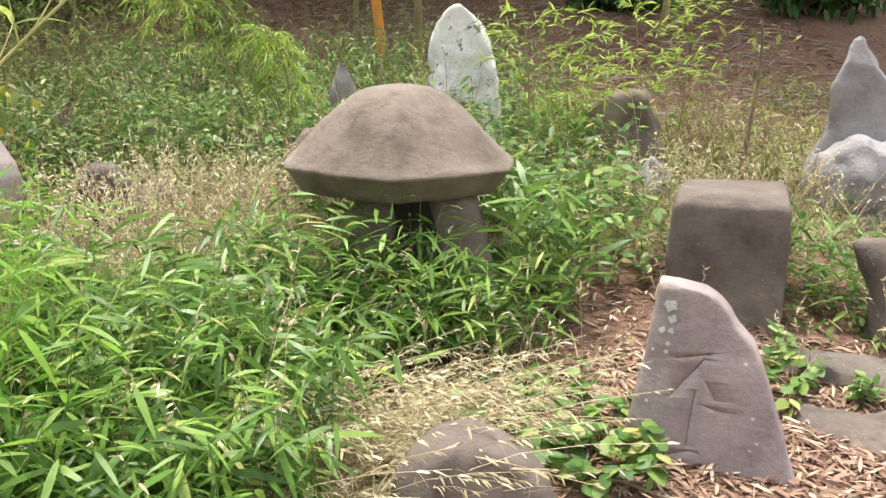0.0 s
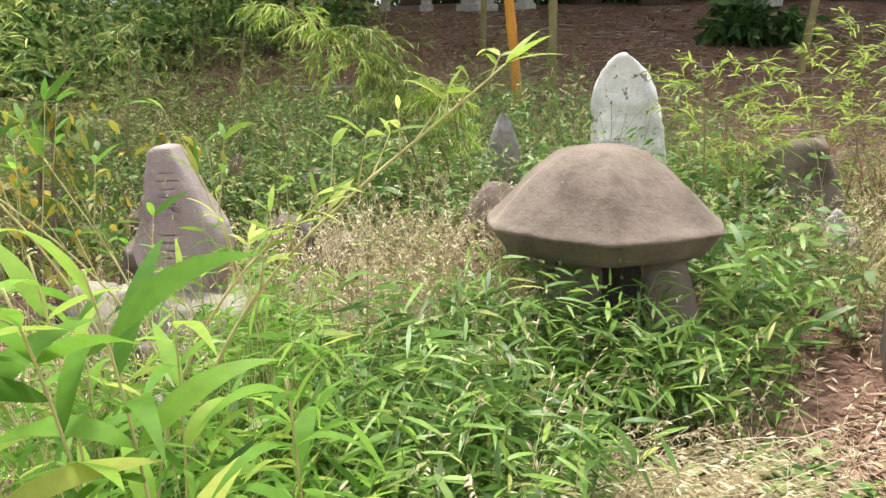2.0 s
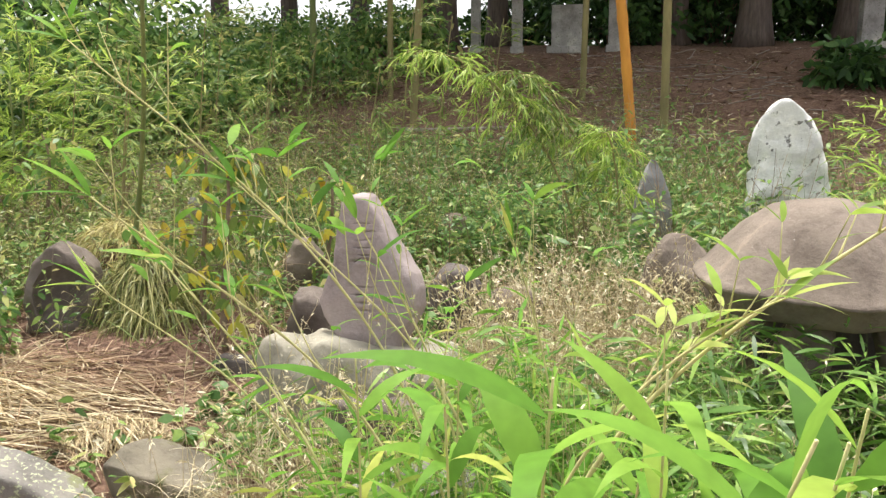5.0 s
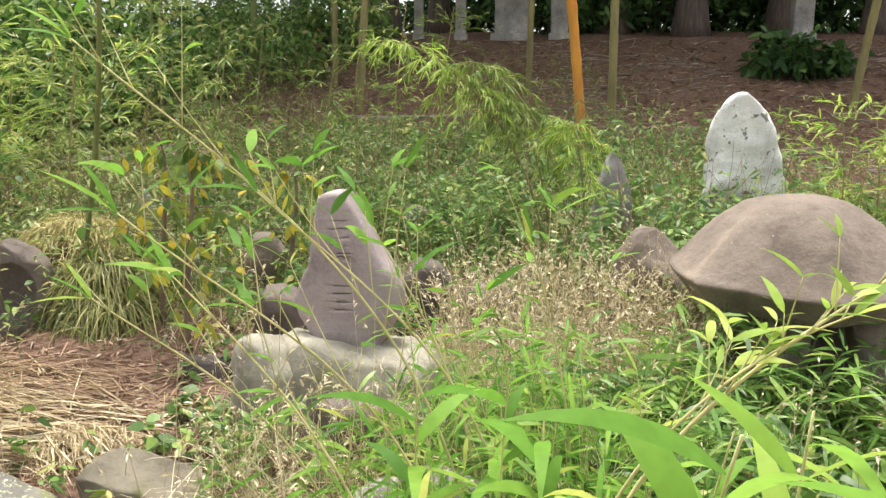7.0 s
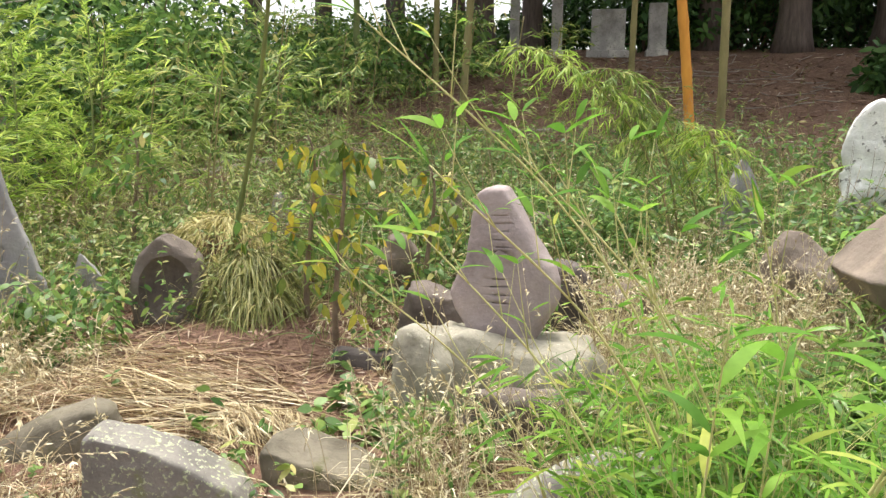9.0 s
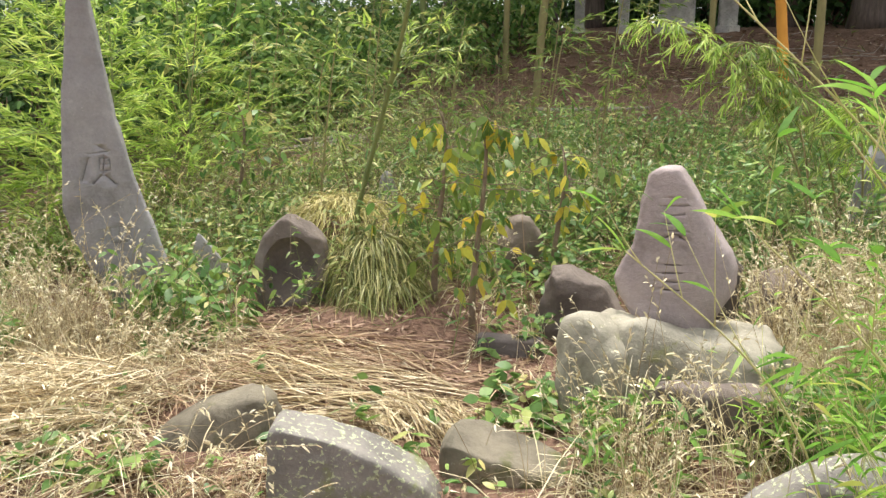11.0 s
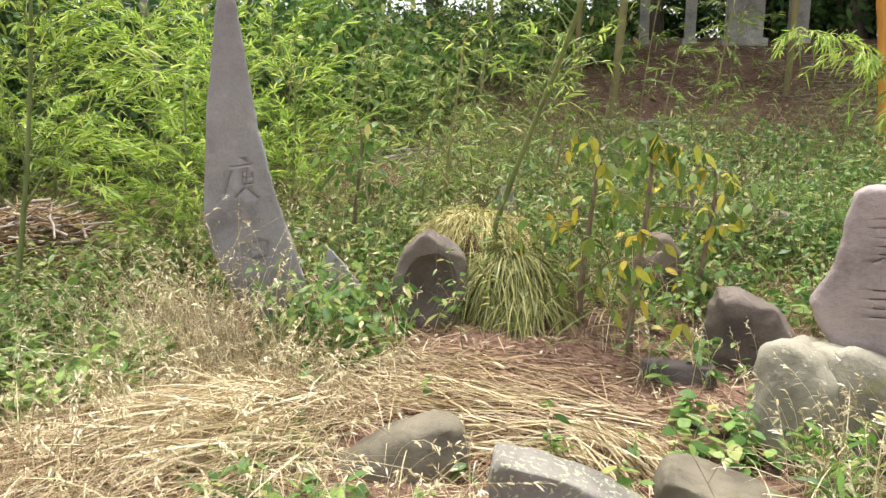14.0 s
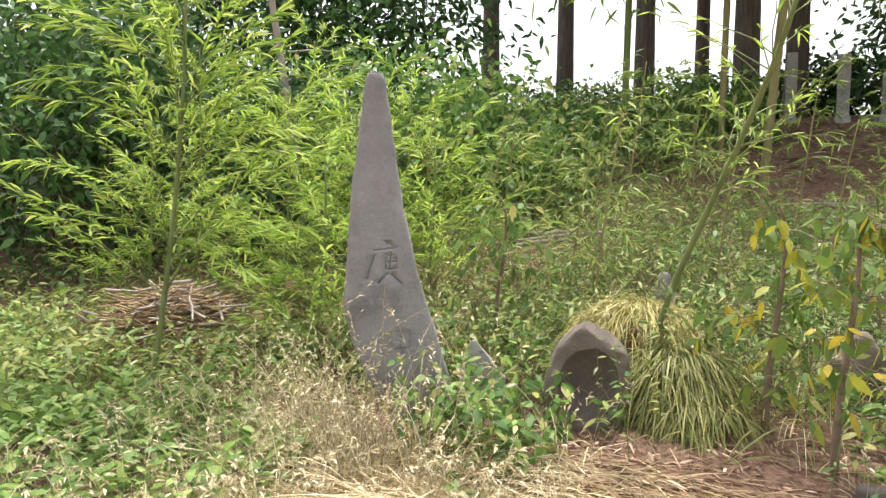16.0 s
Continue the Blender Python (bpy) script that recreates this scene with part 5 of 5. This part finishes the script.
def shoot(name, line, leaves, radius, label, mat=FRESH, leaf_len=0.17, wide=0.14, spread_by=0.7, start=0.35):
    base = line[0]
    root = thing(name, pose(*base), label, "bamboo shoot", "bamboo shoots near the path")
    pts = bend(line, 24) - np.array(base)
    culm = part("culm", mesh_from("culm", *tube(pts, np.linspace(radius, radius * 0.4, 24), 6), CULM_FRESH), CULM_FRESH, root, "pale green shoot")
    turn = rng.uniform(0, 6.28)
    for j in range(leaves):
        t = start + (1 - start) * (j + 0.5) / leaves
        k = min(int(t * 23), 22)
        T = unit((pts[k + 1] - pts[k])[None])[0]
        side = np.array([math.cos(2.4 * j + turn), math.sin(2.4 * j + turn), rng.uniform(-0.1, 0.4)])
        one_leaf(pts[k], T * 0.55 + side * spread_by, leaf_len * rng.uniform(0.7, 1.2), wide * rng.uniform(0.85, 1.15), rng.uniform(0.25, 0.75), mat, culm)
    return root


LAB = "fresh green bamboo shoot with long pointed leaves"
for bx, by, tx, ty, tz, n in ((-1.3, 0.62, -1.16, 0.46, 1.45, 13), (-1.12, 0.7, -1.1, 0.58, 1.4, 12), (-1.05, 0.75, -1.06, 0.66, 1.4, 12), (-1.42, 0.75, -1.34, 0.64, 1.42, 12), (-1.2, 0.85, -1.22, 0.8, 1.38, 12), (-0.95, 0.95, -0.9, 0.85, 1.2, 11), (-1.1, 0.6, -1.2, 0.52, 1.36, 11),
                              (-1.5, 1.0, -1.5, 0.95, 1.3, 11), (-1.3, 1.2, -1.2, 1.15, 1.2, 11), (-1.75, 1.25, -1.7, 1.2, 1.25, 10), (-1.0, 1.15, -0.98, 1.1, 1.1, 11), (-1.6, 1.45, -1.55, 1.4, 1.2, 11)):
    shoot("bamboo_shoot", [(bx, by, gz(bx, by)), ((bx + tx) / 2, by + 0.03, tz * 0.55), (tx, ty, tz)], n, 0.004, LAB, leaf_len=0.27 if ty < 0.7 else 0.2, wide=0.14, start=0.6)


# long arching sprays: a stem with upright side twigs, each with a few leaves at its joints
def spray(name, line, nodes, radius, label, mat=FRESH, leaf_len=0.16, first=0.35, lift=(0.14, 0.34), side=(0.0, 0.0)):
    base = line[0]
    root = thing(name, pose(*base), label, "bamboo spray", "arching bamboo sprays on the bank")
    pts = bend(line, 40) - np.array(base)
    r = np.linspace(radius, radius * 0.35, 40)
    r[::5] *= 1.25
    culm = part("culm", mesh_from("culm", *tube(pts, r, 7), CULM_FRESH), CULM_FRESH, root, "pale jointed stem")
    for j in range(nodes):
        k = min(int((first + (1 - first) * (j + 0.6) / nodes) * 39), 38)
        T = unit((pts[k + 1] - pts[k])[None])[0]
        az = 2.5 * j + rng.uniform(-0.4, 0.4)
        D = unit((T * 0.5 + np.array([0.45 * math.cos(az) + side[0], 0.45 * math.sin(az) + side[1], 0.75]))[None])[0]
        ln = rng.uniform(*lift) * (1.15 - 0.6 * j / nodes)
        tw = pts[k] + D * (ln * np.linspace(0, 1, 6))[:, None] + np.array([0, 0, 0.12 * ln]) * (np.linspace(0, 1, 6) ** 2)[:, None]
        part("twig", mesh_from("twig", *tube(tw, np.linspace(radius * 0.42, radius * 0.15, 6), 5), CULM_FRESH), CULM_FRESH, culm)
        for q, hand in ((5, 1), (5, -1), (3, 1), (2, -1))[:2 + j % 2]:
            a2 = az + hand * rng.uniform(0.7, 1.4)
            one_leaf(tw[q], D * 0.5 + np.array([math.cos(a2), math.sin(a2), rng.uniform(-0.1, 0.5)]) * 0.7, leaf_len * rng.uniform(0.6, 1.15), rng.uniform(0.12, 0.17), rng.uniform(0.15, 0.5), mat, culm)
    for hand in (-1, 0, 1):
        T = pts[-1] - pts[-3]
        one_leaf(pts[-1], unit(T[None])[0] + np.array([0.0, 0.5 * hand, 0.35 * hand]), leaf_len * rng.uniform(0.9, 1.2), 0.14, 0.2, mat, culm)
    return root


ARCH = "arching bamboo spray with a leafy yellow-green tip"
spray("arching_bamboo_spray", [(-1.4, 1.6, 0.1), (-1.32, 1.5, 0.85), (-1.0, 1.4, 1.3), (-0.62, 1.36, 1.62)], 14, 0.006, ARCH, BAMBOO_LIGHT, 0.12, 0.45, (0.06, 0.16))
spray("arching_bamboo_spray", [(-1.45, 1.5, 0.1), (-1.4, 1.45, 0.75), (-1.2, 1.38, 1.15), (-0.98, 1.3, 1.35)], 9, 0.005, ARCH, BAMBOO_LIGHT, 0.12, 0.45, (0.06, 0.14))
LEAN = "thin pale-stemmed bamboo spray leaning over the bank"
for x0, y0, tx, ty, tz, n in ((-1.6, 1.8, -2.48, 1.6, 1.82, 8), (-1.5, 1.9, -2.1, 1.62, 1.5, 7), (-1.65, 1.7, -2.25, 1.3, 1.5, 6), (-1.6, 2.0, -1.9, 1.9, 1.38, 6), (-1.75, 1.6, -2.35, 1.7, 1.3, 6), (-1.35, 2.1, -1.5, 2.0, 1.32, 5), (-2.0, 2.0, -2.6, 1.8, 1.2, 5)):
    spray("leaning_bamboo_spray", [(x0, y0, gz(x0, y0)), (x0 + (tx - x0) * 0.15, y0, tz * 0.5), (x0 + (tx - x0) * 0.55, (y0 + ty) / 2, tz * 0.8), (tx, ty, tz)], n, 0.0046, LEAN, FRESH, 0.14, 0.42)


# ---- hilltop: graves, trees and thicket ----
def box_bm(w, d, h, bevel=0.02):
    bm = bmesh.new()
    bmesh.ops.create_cube(bm, size=1)
    bmesh.ops.transform(bm, matrix=Matrix.Translation((0, 0, h / 2)) @ Matrix.Diagonal((w, d, h, 1)), verts=bm.verts)
    bmesh.ops.bevel(bm, geom=bm.edges[:], offset=bevel, segments=2, affect="EDGES", profile=0.5)
    return bm


for x, y, w, h in ((-3.7, 17.2, 0.2, 1.25), (-2.8, 17.0, 0.22, 1.15), (-1.75, 17.4, 0.7, 0.85), (-0.75, 17.3, 0.36, 0.95), (4.2, 17.5, 0.4, 1.1)):
    root = thing("gravestone", pose(x, y, gz(x, y) - 0.03), "pale grey granite gravestone on a plinth under the trees", "gravestone", "gravestones on the hill")
    part("plinth", box_bm(w * 1.25, w * 1.2, 0.16), STONE_FAR, root)
    part("shaft", box_bm(w, w * 0.8, h), STONE_FAR, root, at=pose(0, 0, 0.15))
    # The rightmost one gets a cap: it stands for a small stone lantern.
    if x > 4:
        part("cap", box_bm(w * 1.9, w * 1.9, 0.14, 0.05), STONE_FAR, root, at=pose(0, 0, h + 0.14))


def tree(name, x, y, h, r, mat, crown_z, crown_r, n, leaf, leaf_mat, label, lean=(0, 0), clumps=26, sparse=0.5):
    g = gz(x, y)
    root = thing(name, pose(x, y, g - 0.05), label, "tree")
    line = bend([(0, 0, 0), (lean[0] * 0.3, lean[1] * 0.3, h * 0.4), (lean[0], lean[1], h)], 24)
    rad = np.linspace(r, r * 0.45, 24)
    rad[0], rad[1] = r * 1.35, r * 1.12
    part("trunk", mesh_from("trunk", *tube(line, rad, 14), mat), mat, root)
    lim = twigs(line, 14, (crown_r * 0.6, crown_r * 1.1), 0.3, 0.45, 0.1)
    part("limb", mesh_from("limbs", *rods(lim, np.linspace(1, 0.3, 5)[None] * r * 0.25 * np.ones((14, 1)), 5), mat), mat, root)
    c = rng.normal(0, 0.5, (clumps, 3)) * np.array([crown_r, crown_r, (h - crown_z) * 0.5]) + np.array([lean[0], lean[1], (crown_z + h) / 2])
    i = rng.integers(0, clumps, n)
    P = c[i] + rng.normal(0, sparse, (n, 3))
    D = rng.normal(0, 1, (n, 3)) + np.array([0, 0, -0.2])
    L = rng.uniform(*leaf, n)
    part("crown", mesh_from("crown", *blades(P, D, L, L * 0.45, 0.2, BROAD, 1.0), leaf_mat), leaf_mat, root)


# Cedar crowns mostly out of view, made large and dense to shade the slope.
CEDAR = "tall straight brown cedar trunk on the hilltop"
for x, y, r in ((-6.9, 19.5, 0.26), (-4.6, 18.5, 0.3), (-3.6, 20.5, 0.28), (0.6, 19.5, 0.33), (2.2, 18.6, 0.35), (4.4, 19.2, 0.4), (6.2, 18.4, 0.4), (-9.0, 20.2, 0.24), (-11.3, 21, 0.27), (1.4, 22, 0.3), (-6.0, 23.5, 0.22), (8.5, 19, 0.4)):
    tree("cedar_tree", x, y, 15, r, BARK, 6.5, 4.2, 5000, (0.3, 0.6), DARKLEAF, CEDAR, clumps=50)


def shrub(name, x, y, rx, ry, h, n, leaf, mat, label, clumps=26, aspect=0.45, tight=0.15, bottom=0.0):
    g = gz(x, y)
    root = thing(name, pose(x, y, g), label, "shrub")
    a = rng.uniform(0, 2 * np.pi, clumps)
    rr = rng.uniform(0.1, 1, clumps) ** 0.6
    c = np.stack([rx * rr * np.cos(a), ry * rr * np.sin(a), bottom + (h - bottom) * rng.uniform(0.12, 1.0, clumps) * (1 - 0.45 * rr ** 2)], 1)
    s = np.linspace(0, 1, 5)[None, :, None]
    lines = np.zeros((clumps, 1, 3)) * (1 - s) + c[:, None] * s + rng.normal(0, 0.03, (clumps, 5, 3)) * h * (s > 0)
    lines[:, 0] = c * np.array([0.12, 0.12, 0]) + np.array([0, 0, -0.05])
    part("twig", mesh_from("twig", *rods(lines, np.linspace(1, 0.3, 5)[None] * 0.025 * np.ones((clumps, 1)), 5), TWIG), TWIG, root)
    i = rng.integers(0, clumps, n)
    size = tight * max(h, rx)
    P = c[i] + rng.normal(0, 1, (n, 3)) * np.array([size, size, size * 0.7])
    P[:, 2] = np.maximum(P[:, 2], 0.03)
    D = unit(rng.normal(0, 1, (n, 3)) + unit(P - c[i]) * 0.8)
    L = rng.uniform(*leaf, n)
    part("foliage", mesh_from("foliage", *blades(P, D, L, L * aspect, 0.3, BROAD, 1.0), mat), mat, root)


DK = "dark glossy evergreen shrub at the edge of the wood"
for x, y, rx, ry, h, n in ((-10.5, 9.0, 1.8, 1.2, 3.4, 6000), (-12.5, 8.0, 1.8, 1.3, 4.2, 6500), (-15.5, 12.5, 2.6, 1.5, 7.5, 9000), (-11.6, 14.5, 1.6, 1.2, 6.5, 7000), (-17.5, 9.5, 2.5, 1.5, 7, 7000), (-8.6, 10.6, 1.5, 1.0, 2.9, 3800), (-7.6, 11.6, 1.3, 1.0, 2.3, 3200), (-14.5, 9.5, 2, 1.5, 5, 4000), (-12, 11.5, 2, 1.5, 3.9, 4000), (-9.9, 12.5, 1.6, 1.2, 2.6, 3000)):
    shrub("evergreen_shrub", x, y, rx, ry, h, n, (0.15, 0.27) if h > 5 else (0.1, 0.19), DARKLEAF if h > 3 else WEED, DK)
for x, y, rx, ry, h, n in ((-6.6, 14.2, 1.6, 0.9, 1.5, 3000), (-8.8, 15.5, 1.8, 0.9, 1.3, 3000), (-11.5, 15.5, 1.8, 1, 1.5, 3000), (-4.9, 15.6, 1.3, 0.8, 1.2, 2200), (-6.8, 17.5, 2, 0.8, 1.4, 3000), (-10, 18.5, 2.2, 0.8, 1.5, 3000), (-8.2, 19.5, 1.6, 0.8, 1.6, 2600), (-13.5, 18, 2.2, 0.8, 1.2, 2400)):
    shrub("hill_shrub", x, y, rx, ry, h, n, (0.1, 0.18), WEED, "leafy green shrub on the crest of the slope")
for x, y, rx, ry, h, n in ((-0.8, 20, 1.6, 1, 2.6, 3000), (1.8, 20.5, 2.2, 1, 3.2, 3400), (4.6, 21, 2.2, 1, 3.8, 3400), (7.6, 20, 2.4, 1, 4.2, 3400), (-3.2, 22, 1.6, 1, 1.7, 2200), (0.2, 22.5, 2.2, 1, 5.0, 4200), (3.2, 23, 2.4, 1, 6.0, 4600), (6.4, 22.5, 2.4, 1, 6.0, 4600), (9.5, 22, 2.4, 1, 6.0, 4600), (10.5, 18.5, 2.5, 1.2, 4.6, 3400), (3.2, 14.5, 0.8, 0.5, 0.8, 900), (6.4, 14, 0.9, 0.6, 1.0, 1000)):
    shrub("evergreen_shrub", x, y, rx, ry, h, n, (0.16, 0.3), DARKLEAF, "dark evergreen shrub under the trees")
tree("pale_tree", -9.6, 9.2, 6.5, 0.07, BARK_PALE, 4.2, 1.6, 900, (0.1, 0.18), WEED, "slender leaning tree with a pale trunk", (-1.1, 0), 16, 0.35)

# twiggy brush heap and fallen culms
def brush(n, rx, ry, high, length, radius):
    P = np.stack([rng.normal(-8.6, rx, n), rng.normal(5.6, ry, n), np.zeros(n)], 1)
    P[:, 2] = ground(P[:, 0], P[:, 1]) + 0.01 + high * np.exp(-((P[:, 0] + 8.6) / 0.75) ** 2 - ((P[:, 1] - 5.6) / 0.5) ** 2) * rng.uniform(0.2, 1, n)
    az = rng.normal(0.1, 0.9, n)
    D = np.stack([np.cos(az), np.sin(az), rng.normal(0, 0.22, n)], 1) * rng.uniform(*length, n)[:, None]
    s = np.linspace(-0.5, 0.5, 4)
    pts = P[:, None] + D[:, None] * s[None, :, None]
    pts[:, 1:3] += rng.normal(0, 0.02, (n, 2, 3))
    return rods(pts, np.broadcast_to(rng.uniform(*radius, n)[:, None], (n, 4)), 5)


heap = tagged(new("brush_heap", mesh_from("brush_heap", *brush(1500, 0.5, 0.3, 0.55, (0.15, 0.7), (0.003, 0.008)), STRAW_BROWN)), "heap of cut brown twigs and pale dead bamboo", "brush heap", kind="stuff")
part("stem", mesh_from("stem", *brush(110, 0.45, 0.26, 0.62, (0.35, 0.9), (0.008, 0.017)), BARK_PALE), BARK_PALE, heap, "pale dead bamboo sticks")
part("straw", mesh_from("straw", *brush(900, 0.5, 0.3, 0.6, (0.15, 0.5), (0.002, 0.005)), STRAW), STRAW, heap, "pale straw on the heap")
hx, hy = rng.uniform(-1.5, 6, 300), rng.uniform(8, 17, 300)
ha = rng.normal(0.1, 0.7, 300)
hd = np.stack([np.cos(ha), np.sin(ha)], 1) * rng.uniform(0.15, 0.7, 300)[:, None]
hs = np.linspace(-0.5, 0.5, 4)
hp = np.stack([hx, hy], 1)[:, None] + hd[:, None] * hs[None, :, None]
hp = np.concatenate([hp, (ground(hp[..., 0], hp[..., 1]) + 0.015)[..., None]], 2)
tagged(new("fallen_twigs", mesh_from("fallen_twigs", *rods(hp, np.full((300, 4), 0.008), 4), BARK_PALE)), "pale fallen twigs on the leaf-littered hill", "twigs", kind="stuff")
for x, y, ln, turn in ((-5.9, 10.0, 2.6, 2), (-5.2, 10.6, 2.2, -4), (-6.6, 9.4, 1.9, 6), (-3.2, 11.6, 1.8, 3), (-6.0, 9.0, 1.4, -3)):
    u = np.linspace(-ln / 2, ln / 2, 14)
    px, py = x + u * math.cos(radians(turn)), y + u * math.sin(radians(turn))
    pts = np.stack([px, py, ground(px, py) + 0.16], 1)
    ob = new("fallen_culm", mesh_from("fallen_culm", *tube(pts - pts[0], 0.025, 8), BARK_PALE))
    ob.matrix_basis = pose(*pts[0])
    tagged(ob, "pale fallen bamboo culm lying across the slope", "fallen culm", "fallen culms on the slope")
